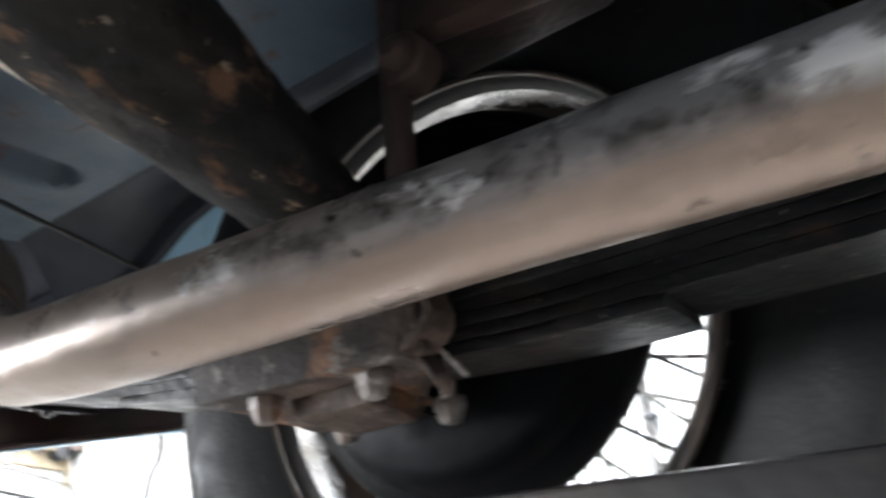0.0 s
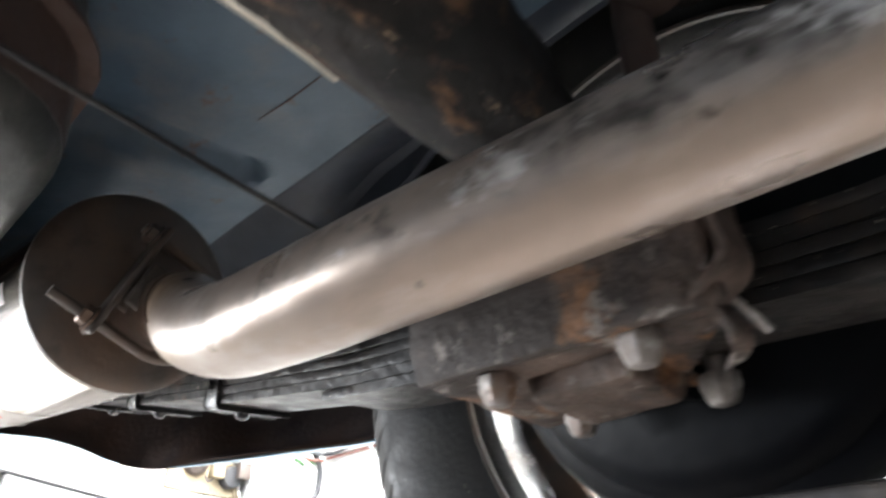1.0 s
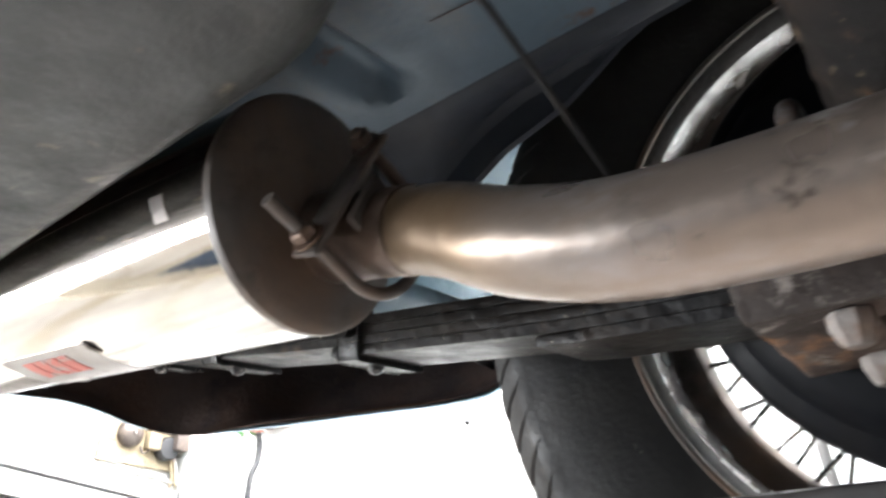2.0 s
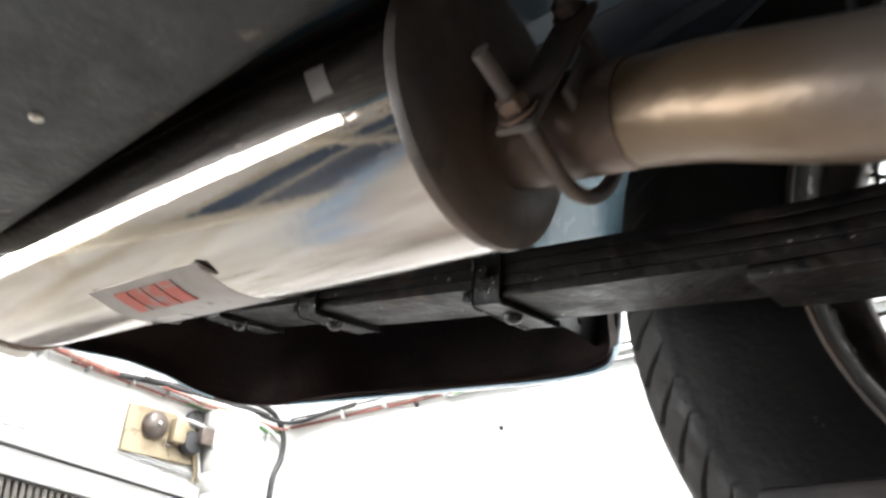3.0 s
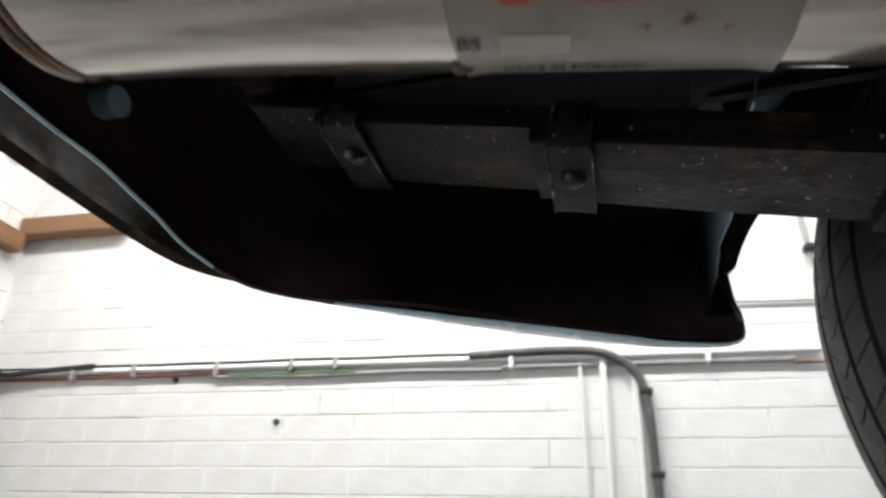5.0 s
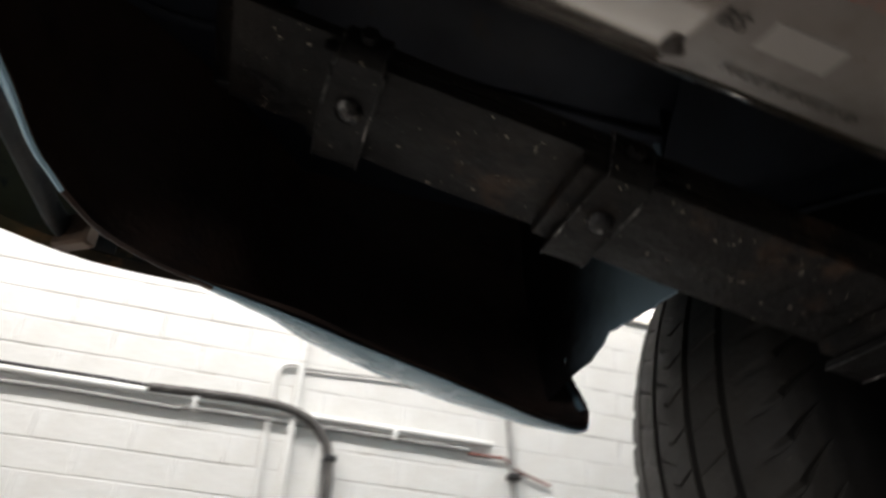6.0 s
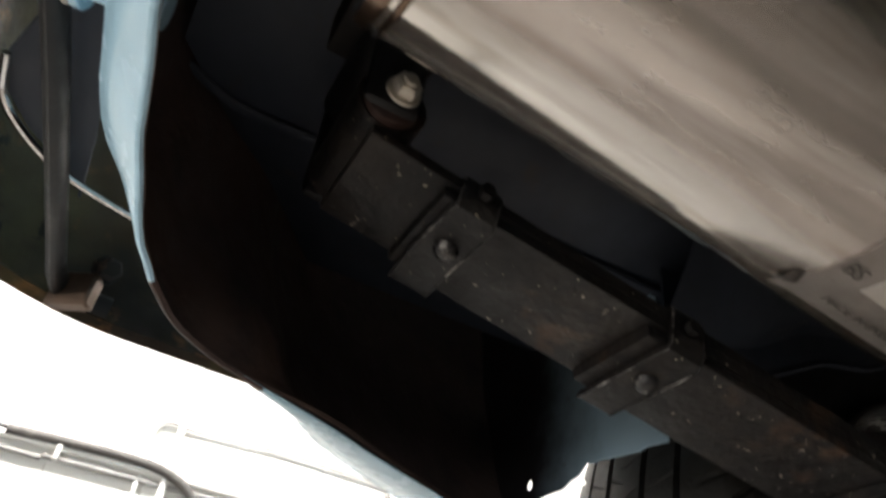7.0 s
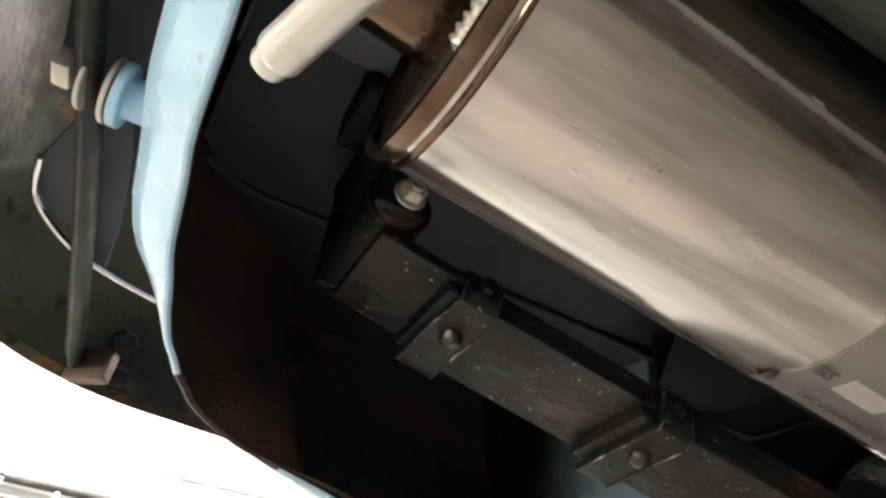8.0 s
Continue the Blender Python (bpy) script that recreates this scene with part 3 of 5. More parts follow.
# body side ahead of the tail, with the wheel arch cut into it
ARCH = 0.386
rows = []
xs = [AX - (ARCH - 0.002) * math.cos(math.pi * k / 40) for k in range(41)] + [0.45, 0.7, 1.0, 1.4, 1.8, 2.1, 2.3, 2.45, 2.55, 2.6]
for x in xs:
    low = AZ + 0.74 * math.sqrt(max(ARCH ** 2 - (x - AX) ** 2, 0.0)) if abs(x - AX) < ARCH else 1.70
    low = max(low, 1.836) if x < 0.3 else low
    base = 0.800 if x < 1.4 else 0.80 - 0.6 * ((x - 1.4) / 1.2) ** 3
    rows.append([Vector((x, base + fender_offset(z - 1.757), z)) for z in [low + (2.302 - low) * j / 9 for j in range(10)]])
b = bmesh.new()
ribbon(b, rows, 0.0012)
part("body_side", b, body_blue, car, "light blue body side with a round wheel arch")
b = bmesh.new()
ribbon(b, [[v - Vector((0, 0.006, 0)) for v in row] for row in rows], 0.001)
part("side_lining", b, underseal, car)
# far side and deck close the shell
b = bmesh.new()
far = [Vector((p.x, 2 * CY - p.y, p.z)) for p in tail]
ribbon(b, [[p, p + Vector((0, -0.07, 0.2)), p + Vector((0, -0.03, 2.302 - p.z))] for p in far], 0.002)
ribbon(b, [[Vector((x, -0.42, 1.72 if not abs(x - AX) < ARCH else AZ + math.sqrt(ARCH ** 2 - (x - AX) ** 2))), Vector((x, -0.49, 2.17)), Vector((x, -0.45, 2.302))] for x in [-0.467 + 0.03 * k for k in range(27)] + [0.6, 1.0, 1.6, 2.0, 2.3, 2.6]], 0.002)
part("body_side", b, body_blue, car, "light blue body side with a round wheel arch")
b = bmesh.new()
deck = []
for k in range(40):
    x = -0.84 + 3.44 * k / 39
    half = 0.66 * min(1, max(0.05, (x + 0.86) / 0.12) ** 0.4) * (1 if x < 1.5 else 1 - 0.55 * ((x - 1.5) / 1.1) ** 2)
    deck.append([Vector((x, CY + half * s, 2.30 + 0.05 * (1 - s * s))) for s in (-1, -0.75, -0.5, -0.25, 0, 0.25, 0.5, 0.75, 1)])
ribbon(b, deck, 0.003)
part("rear_deck", b, body_blue, car, "light blue top panels")

# underside panels
b = bmesh.new()
FLZ = 1.930
nx, ny = 150, 110
grid = []
for i in range(nx + 1):
    x = -0.80 + 1.10 * i / nx
    row = []
    for j in range(ny + 1):
        y = -0.20 + 0.783 * j / ny
        z = FLZ
        # pressed channel with a rounded end, and shallow ribs
        dx = max(abs(x + 0.356) - 0.003, 0)
        dy = max(0.36 - y, 0, y - 0.534)
        z += 0.020 * max(0, 1 - (math.hypot(dx, dy) / 0.017) ** 2) ** 0.8
        rib = abs((y - 0.10) % 0.16 - 0.08)
        if y < 0.42:
            z += 0.006 * max(0, 1 - (rib / 0.014) ** 2)
        row.append(Vector((x, y, z)))
    grid.append(row)
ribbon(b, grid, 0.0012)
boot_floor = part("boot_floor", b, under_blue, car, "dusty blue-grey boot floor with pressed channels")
def arch_low(x):
    """Lower lip of the inner arch wall."""
    return float(np.interp(x, (-0.49, -0.40, -0.37, -0.325, -0.267, -0.238, -0.217, -0.177, -0.05, 0.10, 0.16, 0.20), (1.862, 1.868, 1.883, 1.907, 1.922, 1.936, 1.949, 1.964, 1.972, 1.955, 1.93, 1.88)))


b = bmesh.new()
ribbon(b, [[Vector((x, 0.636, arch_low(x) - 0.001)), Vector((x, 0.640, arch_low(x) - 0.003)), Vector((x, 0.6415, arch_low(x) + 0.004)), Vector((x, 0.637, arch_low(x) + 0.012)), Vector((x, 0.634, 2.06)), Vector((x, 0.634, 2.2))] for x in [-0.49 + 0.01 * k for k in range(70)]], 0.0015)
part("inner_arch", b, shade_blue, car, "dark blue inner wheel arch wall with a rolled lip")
b = bmesh.new()
fold_rows = []
for k in range(60):
    x = -0.50 + 0.80 * k / 59
    top = 0.583 + 0.004 * noise.noise(Vector((x * 6, 0, 3)))
    ridge = float(np.interp(x, (-0.50, -0.46, -0.43, -0.40, -0.375, -0.345, -0.30, -0.20, -0.05, 0.12, 0.20, 0.30), (1.864, 1.872, 1.882, 1.896, 1.912, 1.930, 1.944, 1.950, 1.958, 1.945, 1.90, 1.87)))
    low = arch_low(x)
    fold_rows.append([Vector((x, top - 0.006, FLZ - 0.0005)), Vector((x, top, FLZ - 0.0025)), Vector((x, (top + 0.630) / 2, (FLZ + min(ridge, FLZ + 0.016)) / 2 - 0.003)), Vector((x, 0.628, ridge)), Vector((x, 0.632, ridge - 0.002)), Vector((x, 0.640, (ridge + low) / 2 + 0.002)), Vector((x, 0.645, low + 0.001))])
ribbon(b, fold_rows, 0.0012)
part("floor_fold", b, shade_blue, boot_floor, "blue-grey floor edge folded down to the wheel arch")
b = bmesh.new()
tube(b, [(-0.285, 0.505, FLZ - 0.0005), (-0.25, 0.509, FLZ - 0.001), (-0.205, 0.512, FLZ - 0.0005)], [0.0004, 0.0008, 0.0004], 8, True, 0.4)
part("floor_seam", b, underseal, boot_floor, "dark sealed seam in the boot floor")
# wheel arch lining: a drum round the wheel, open below
# one panel in two colours: its lit patch light blue, its shaded rest black
for name, a0, a1, mat, words in (("wheel_arch", 12, 52, body_blue, "light blue wheel arch panel with rough lower edge"), ("arch_lining", 52, 174, underseal, "rest of the wheel arch panel, black to carry its shade")):
    rows = []
    for k in range(25):
        a = radians(a0 + (a1 - a0) * k / 24)
        rows.append([Vector((AX - 0.398 * math.cos(a), y, AZ + 0.398 * math.sin(a))) for y in (0.634, 0.70, 0.76, 0.80, 0.800 + fender_offset(max(0.0, AZ + 0.398 * math.sin(a) - 1.757)))])
    b = bmesh.new()
    ribbon(b, rows, 0.0015)
    part(name, b, mat, car, words)


# plate behind the wheel, torn along its lower edge, with a drain hole
HOLE = (0.800, 1.811, 0.0042)
PLATE_LOW = ((0.64, 0.69, 0.735, 0.743, 0.763, 0.79, 0.84), (1.799, 1.803, 1.809, 1.800, 1.798, 1.798, 1.790))
ys = sorted([y for y in [0.652 + 0.248 * k / 28 for k in range(29)] if abs(y - HOLE[0]) > 0.006] + [HOLE[0] + HOLE[2] * q for q in (-1, 0, 1)])
rows = []
for i, z in enumerate((0.0, 0.0105, 0.015, 0.0195, 0.03, 0.05, 0.10, 0.18, 0.28, 0.38, 0.47)):
    row = []
    for y in ys:
        zz = float(np.interp(y, *PLATE_LOW)) + 0.003 * noise.noise(Vector((y * 150, 8.0, 0))) + z
        q = (y - HOLE[0]) / HOLE[2]
        if abs(q) < 1.1 and 1 <= i <= 3:  # the ring of the hole
            k = math.hypot(q, i - 2) or 1.0
            row.append(Vector((-0.480, HOLE[0] + HOLE[2] * q / k, HOLE[1] + HOLE[2] * (i - 2) / k)))
        else:
            row.append(Vector((-0.480, min(y, 0.8065 + fender_offset(zz - 1.757)), zz)))
    rows.append(row)
b = bmesh.new()
ribbon(b, rows, 0.0012)
bmesh.ops.delete(b, geom=[v for v in b.verts if math.hypot(v.co.y - HOLE[0], v.co.z - HOLE[1]) < 0.001], context="VERTS")
part("closing_plate", b, plate_blue, car, "light blue closing plate oversprayed with black underseal, torn along its lower edge")
# side panel of the boot above the spring, and its seam
rows = []
for k in range(15):
    x = -0.828 + 0.368 * k / 14
    most = float(np.interp(x, (-0.83, -0.82, -0.81, -0.80, -0.783, -0.74, -0.70), (0.625, 0.645, 0.660, 0.675, 0.70, 0.74, 0.80)))
    rise = min(1.0, max(0.0, (x + 0.545) / 0.07))  # the panel runs up behind the floor edge at its front end
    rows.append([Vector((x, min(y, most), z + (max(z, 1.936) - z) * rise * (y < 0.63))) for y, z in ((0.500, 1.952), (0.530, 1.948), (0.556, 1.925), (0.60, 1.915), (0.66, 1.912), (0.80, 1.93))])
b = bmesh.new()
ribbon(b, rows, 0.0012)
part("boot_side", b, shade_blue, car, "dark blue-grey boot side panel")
b = bmesh.new()
tube(b, smooth_path([(-0.822, 0.643, 1.910), (-0.79, 0.657, 1.910), (-0.74, 0.655, 1.909), (-0.60, 0.65, 1.909), (-0.47, 0.65, 1.910)], 5), 0.0035, 8, flat=0.6)
part("seam", b, shade_blue, car, "sealed panel seam")
# rear inner panel inside the tail
b = bmesh.new()
ribbon(b, [[Vector((-0.826, y, z)) for y in (-0.2, 0.1, 0.3, 0.4, 0.50)] for z in (1.84, 1.88, 1.955)], 0.0015)
part("tail_inner", b, shade_blue, car)
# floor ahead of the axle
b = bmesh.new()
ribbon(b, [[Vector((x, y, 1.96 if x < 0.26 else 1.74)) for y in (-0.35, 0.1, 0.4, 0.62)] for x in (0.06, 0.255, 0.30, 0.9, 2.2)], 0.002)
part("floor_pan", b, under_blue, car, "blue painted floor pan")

# ---- fuel tank ----
def rounded(x0, x1, y0, y1, r, z):
    """A ring of points: a rectangle with rounded corners."""
    out = []
    for cx, cy, a0 in ((x1 - r, y1 - r, 0), (x0 + r, y1 - r, 90), (x0 + r, y0 + r, 180), (x1 - r, y0 + r, 270)):
        out += [Vector((cx + r * math.cos(radians(a0 + 15 * k)), cy + r * math.sin(radians(a0 + 15 * k)), z)) for k in range(7)]
    return out


def tray(layers):
    """A closed body through rings of points."""
    bm = bmesh.new()
    rings = [[bm.verts.new(p) for p in ring] for ring in layers]
    for a, c in zip(rings, rings[1:]):
        for k in range(len(a)):
            bm.faces.new((a[k], a[(k + 1) % len(a)], c[(k + 1) % len(a)], c[k]))
    bm.faces.new(rings[0])
    bm.faces.new(rings[-1])
    return bm


TX0, TX1, TY0, TY1 = -0.76, -0.185, -0.22, 0.374
b = tray([rounded(TX0 + d, TX1 - d, TY0 + d, TY1 - d, 0.075, z) for d, z in ((0.022, 1.800), (0.012, 1.802), (0.004, 1.809), (0.0, 1.820), (0.0, 1.915))])
tank = part("fuel_tank", b, tank_paint, car, "dark grey painted steel fuel tank, dusty")
# black sleeve over the grey paint, puts the tank's shadow side into colour
b = tray([rounded(TX0 - d, TX1 + d, TY0 - d, TY1 + d, 0.076, z) for d, z in ((0.0006, 1.826), (0.0010, 1.830), (0.0010, 1.8715))])
part("tank_side", b, underseal, tank, "black undersealed tank side, darkened as its shadow side")
b = tray([rounded(TX0 - 0.010, TX1 + 0.010, TY0 - 0.010, TY1 + 0.010, 0.08, z) for z in (1.872, 1.8755)])
part("tank_flange", b, underseal, tank)
for x, y in ((-0.49, 0.325), (-0.36, 0.30), (-0.62, 0.32)):
    b = bmesh.new()
    lathe(b, [(0.0032, 0.0), (0.0030, 0.001), (0.0018, 0.0020), (0.0006, 0.0024)], pose(x, y, 1.800, 180, 0, 0), 12)
    part("drain_bolt", b, zinc, tank, "bright bolt head")

# ---- rear axle ----
b = bmesh.new()
ax_line = [((-0.050, -0.10, 1.93), 0.085), ((-0.050, 0.12, 1.93), 0.092), ((-0.053, 0.20, 1.920), 0.078), ((-0.058, 0.30, 1.890), 0.058), ((-0.062, 0.40, 1.855), 0.045), ((-0.066, 0.48, 1.826), 0.036), ((-0.069, 0.54, 1.803), 0.030), ((-0.074, 0.60, 1.782), 0.031), ((-0.077, 0.655, 1.772), 0.034)]
axp = smooth_path([p for p, r in ax_line], 8)
axr = [float(v) for v in np.interp(np.linspace(0, len(ax_line) - 1, len(axp)), range(len(ax_line)), [r for p, r in ax_line])]
tube(b, axp, axr, 48)
for v in b.verts:
    v.co += Vector((noise.noise(v.co * 70), noise.noise(v.co * 70 + Vector((5, 0, 0))), noise.noise(v.co * 70 + Vector((0, 9, 0))))) * 0.0032
axle = part("rear_axle", b, rusty, car, "rusty steel rear axle tube caked in dirt")
# pale tube added to draw the bright highlight along the axle's edge
b = bmesh.new()
tube(b, smooth_path([(-0.112, 0.20, 1.878), (-0.108, 0.30, 1.858), (-0.104, 0.37, 1.840), (-0.100, 0.415, 1.828), (-0.0985, 0.440, 1.820)], 6), 0.0040, 8)
part("axle_edge_highlight", b, zinc, axle, "pale steel tube for the highlight along the axle edge")
b = bmesh.new()
m = along((0, 1, 0), (AX + 0.008, 0.635, AZ + 0.005))
lathe(b, [(0.055, 0.012), (0.114, 0.014), (0.126, 0.020), (0.132, 0.032), (0.142, 0.036), (0.147, 0.043), (0.147, 0.054), (0.141, 0.060), (0.137, 0.066), (0.127, 0.074), (0.05, 0.078)], m, 72)
part("brake_drum", b, drum_black, car, "black brake drum and back plate")
b = bmesh.new()
bolt(b, (AX + 0.02, 0.632, AZ - 0.045), (0, -1, 0), 0.007, 0.008, 0.01)
box(b, (0.05, 0.02, 0.032), pose(AX + 0.005, 0.626, AZ - 0.06, 0, 20, 0), 0.005, 2)
part("wheel_cylinder", b, drum_black, axle)

# ---- leaf spring ----
SPY, SPW = 0.582, 0.060


def spring_z(x):
    """Underside of the leaf pack's main line, with no leaves below."""
    return float(np.interp(x, (-0.77, -0.735, -0.644, -0.569, -0.415, -0.25, -0.077, 0.05, 0.2, 0.4, 0.55), (1.833, 1.826, 1.810, 1.798, 1.773, 1.749, 1.733, 1.726, 1.727, 1.738, 1.752)))


def leaf(x0, x1, layer, thick=0.0062):
    """A leaf from x0 to x1, layers counted downwards."""
    rows, n = [], 26
    for k in range(n + 1):
        x = x0 + (x1 - x0) * k / n
        z = spring_z(x) - layer * 0.0068
        taper = SPW / 2 * (1 if layer < 1 else min(1, 0.93 + 0.07 * min(k, n - k) / 1.2))
        rows.append([(x, SPY - taper, z), (x, SPY + taper, z), (x, SPY + taper, z + thick), (x, SPY - taper, z + thick)])
    bm = bmesh.new()
    grid = [[bm.verts.new(p) for p in row] for row in rows]
    for a, c in zip(grid, grid[1:]):
        for j in range(4):
            bm.faces.new((a[j], a[(j + 1) % 4], c[(j + 1) % 4], c[j]))
    bm.faces.new(grid[0])
    bm.faces.new(grid[-1])
    long_edges = [e for e in bm.edges if abs(e.verts[0].co.x - e.verts[1].co.x) > 1e-4]
    bmesh.ops.bevel(bm, geom=long_edges, offset=0.0012, segments=2, profile=0.5, affect="EDGES")
    return bm


bm = leaf(-0.738, 0.55, 0)
for x, z in ((-0.732, spring_z(-0.745) + 0.022), (0.558, spring_z(0.55) + 0.012)):
    lathe(bm, [(0.017, -SPW / 2), (0.017, SPW / 2), (0.010, SPW / 2), (0.010, -SPW / 2)], along((0, 1, 0), (x, SPY, z)), 20, True)
spring = part("leaf_spring", bm, spring_black, car, "black semi-elliptic leaf spring with clips, speckled with dirt")
for k, (x0, x1) in enumerate(((-0.700, 0.48), (-0.588, 0.40), (-0.432, 0.30), (-0.27, 0.115))):
    part("leaf", leaf(x0, x1, k + 1), spring_black, spring)


def clip(x, layer):
    """A folded strap round the leaves, wider than they are, held by a domed rivet; its inboard end is bent over."""
    z = spring_z(x) - layer * 0.0068
    slope = math.degrees(math.atan2(spring_z(x + 0.03) - spring_z(x - 0.03), 0.06))
    m = pose(x, SPY, z, 0, -slope, 0)
    h = 0.0068 * layer + 0.009
    half, low = SPW / 2 + 0.0025, -0.0040
    bend = [(half + 0.0028, low + 0.0014), (half + 0.0016, low + 0.0004), (half - 0.004, low), (0.006, low), (-half + 0.006, low), (-half + 0.0022, low + 0.0008), (-half, low + 0.004), (-half - 0.0004, h * 0.45), (-half, h - 0.004), (-half + 0.002, h), (-half + 0.006, h + 0.002)]
    bm = bmesh.new()
    rows = []
    for k, (y, zz) in enumerate(bend):
        wob = 0.0010 * noise.noise(Vector((k * 1.7, x * 40, 0)))
        rows.append([m @ Vector((u * (0.0108 if k < 5 else 0.0095) + wob, y, zz + 0.0006 * noise.noise(Vector((u * 3, k * 0.9, x * 9))))) for u in (-1, -0.6, 0, 0.6, 1)])
    ribbon(bm, rows, 0.0036)
    strap = part("clip", bm, spring_black, spring, "folded black steel strap with worn edges")
    for e, w in ((0, 0.0009), (4, 0.0006)):
        bm = bmesh.new()
        edge = [rows[k][e] - Vector((0, 0, 0.0004)) for k in range(1, 9)]
        tube(bm, edge, [w * (0.6 + 0.8 * abs(noise.noise(q * 160))) for q in edge], 6)
        part("worn_edge", bm, worn_black, strap, "edge worn to bare metal")
    bm = bmesh.new()
    lathe(bm, [(0.0062, 0.0), (0.0062, 0.001), (0.0055, 0.0032), (0.0034, 0.0050), (0.001, 0.0056)], m @ pose(0.001, -0.004, low - 0.0002, 180, 0, 0), 18)
    part("rivet", bm, worn_black, spring, "worn domed rivet head with bare metal")
    bm = bmesh.new()
    lathe(bm, [(0.0040, 0.0), (0.0040, 0.004)], m @ along((0, -1, 0), (0, -half - 0.001, h * 0.5)), 6)
    part("clip_nut", bm, spring_black, spring)


clip(-0.685, 1)
clip(-0.569, 2)
clip(-0.413, 3)

# axle clamp: thick lower plate with turned-up lug, U-bolts and domed nuts
b = bmesh.new()
box(b, (0.150, 0.104, 0.010), pose(-0.080, 0.583, 1.7035, -7, 0, 0), 0.003, 2)
box(b, (0.165, 0.010, 0.040), pose(-0.075, 0.533, 1.7215, 6, 1.5, 0), 0.003, 2)
box(b, (0.030, 0.020, 0.016), pose(-0.016, 0.527, 1.738, 0, 0, 20), 0.007, 3)
box(b, (0.060, 0.050, 0.016), pose(-0.078, 0.583, 1.694, -7, 0, 0), 0.004, 2)
bmesh.ops.subdivide_edges(b, edges=[e for e in b.edges if e.calc_length() > 0.004], cuts=7, use_grid_fill=True)
lug = smooth_path([(0.010, 0.529, 1.740), (0.011, 0.530, 1.729), (0.010, 0.531, 1.715), (0.003, 0.531, 1.709), (-0.003, 0.532, 1.704), (0.000, 0.536, 1.698), (0.001, 0.545, 1.693), (-0.003, 0.566, 1.690)], 5)
ribbon(b, [[q + Vector((0, -0.004, 0)), q + Vector((0, 0.006, -0.001)), q + Vector((0.002, 0.016, -0.002))] for q in lug], 0.0035)
for v in b.verts:
    if v.co.x > -0.045 and v.co.y > 0.56 and v.co.z < 1.715:  # rounded far corner
        v.co.x -= (v.co.y - 0.56) * 0.85 * min(1.0, (v.co.x + 0.045) / 0.035)
    v.co += Vector((noise.noise(v.co * 80), noise.noise(v.co * 80 + Vector((4, 0, 0))), noise.noise(v.co * 80 + Vector((0, 4, 0))))) * 0.0024
plate = part("spring_plate", b, rusty_plate, car, "rusty spring clamp plate with four nuts")
b = block(-0.135, -0.02, 0.548, 0.602, 1.732, 1.752, 0.003)
part("spring_pad", b, rusty, plate)
for x in (-0.1175, -0.0375):
    b = bmesh.new()
    tube(b, smooth_path([(x, 0.549, 1.70), (x, 0.549, 1.78), (x, 0.556, 1.806), (x, 0.583, 1.815), (x, 0.610, 1.806), (x, 0.617, 1.78), (x, 0.617, 1.695)], 6), 0.0052, 10)
    part("u_bolt", b, rusty_bolt, plate)
for x, y, z in ((-0.1175, 0.549, 1.7035), (-0.0375, 0.549, 1.7035), (-0.1175, 0.617, 1.6955), (-0.0375, 0.617, 1.6955)):
    b = bmesh.new()
    lathe(b, [(0.0094, 0.0), (0.0098, 0.001), (0.0098, 0.0070), (0.0088, 0.0085), (0.0078, 0.0120), (0.0060, 0.0148), (0.003, 0.0158)], pose(x, y, z, 180, 0, 20), 8)
    part("nut", b, rusty_bolt, plate, "weathered domed nut")
b = bmesh.new()
tube(b, smooth_path([(0.003, 0.545, 1.708), (0.007, 0.553, 1.701), (0.011, 0.561, 1.6925)], 5), 0.0018, 8)
part("locking_strip", b, rusty_bolt, plate, "thin pale edge of a bent strip")

# shackle at the rear of the spring
b = bmesh.new()
sz = spring_z(-0.745) + 0.018
for y in (SPY - 0.037, SPY + 0.036):
    box(b, (0.026, 0.006, 0.075), pose(-0.735, y, sz + 0.028), 0.004, 2)
lathe(b, [(0.016, -0.032), (0.016, 0.032)], along((0, 1, 0), (-0.735, SPY, sz + 0.055)), 20)
shackle = part("shackle", b, black_iron, car, "black spring shackle with rubber bushes")
for dz in (0.0, 0.055):
    b = bmesh.new()
    bolt(b, (-0.732, SPY - 0.042, sz + dz), (0, -1, 0), 0.0066, 0.006, 0.002)
    part("shackle_nut", b, zinc, shackle, "bright zinc nut")
    b = bmesh.new()
    lathe(b, [(0.0105, -0.0285), (0.0125, -0.027), (0.0125, 0.027), (0.0105, 0.0285)], along((0, 1, 0), (-0.733, SPY - 0.007, sz + dz)), 20)
    part("bush", b, bush_rubber, shackle, "reddish brown rubber bush")
b = block(-0.765, -0.705, 0.548, 0.602, sz + 0.070, 1.940, 0.004)
part("shackle_bracket", b, black_iron, shackle)

# damper link and bump stop over the axle
b = bmesh.new()
tube(b, [(-0.012, 0.552, 1.735), (-0.010, 0.552, 1.93)], 0.009, 12)
lathe(b, [(0.014, -0.012), (0.016, -0.010), (0.016, 0.010), (0.014, 0.012)], along((0, 1, 0), (0.004, 0.548, 1.871)), 20)
link = part("damper_link", b, underseal, car, "black damper drop link")
b = bmesh.new()
lathe(b, [(0.010, 0.0), (0.010, 0.006), (0.005, 0.010)], along((0, -1, 0), (0.004, 0.536, 1.871)), 14)
part("link_eye", b, underseal, link)
b = bmesh.new()
box(b, (0.12, 0.07, 0.05), pose(0.05, 0.585, 1.925), 0.008, 2)
box(b, (0.16, 0.022, 0.03), pose(0.07, 0.56, 1.90, 0, 8, 0), 0.006, 2)
part("damper", b, underseal, car, "black lever-arm damper")

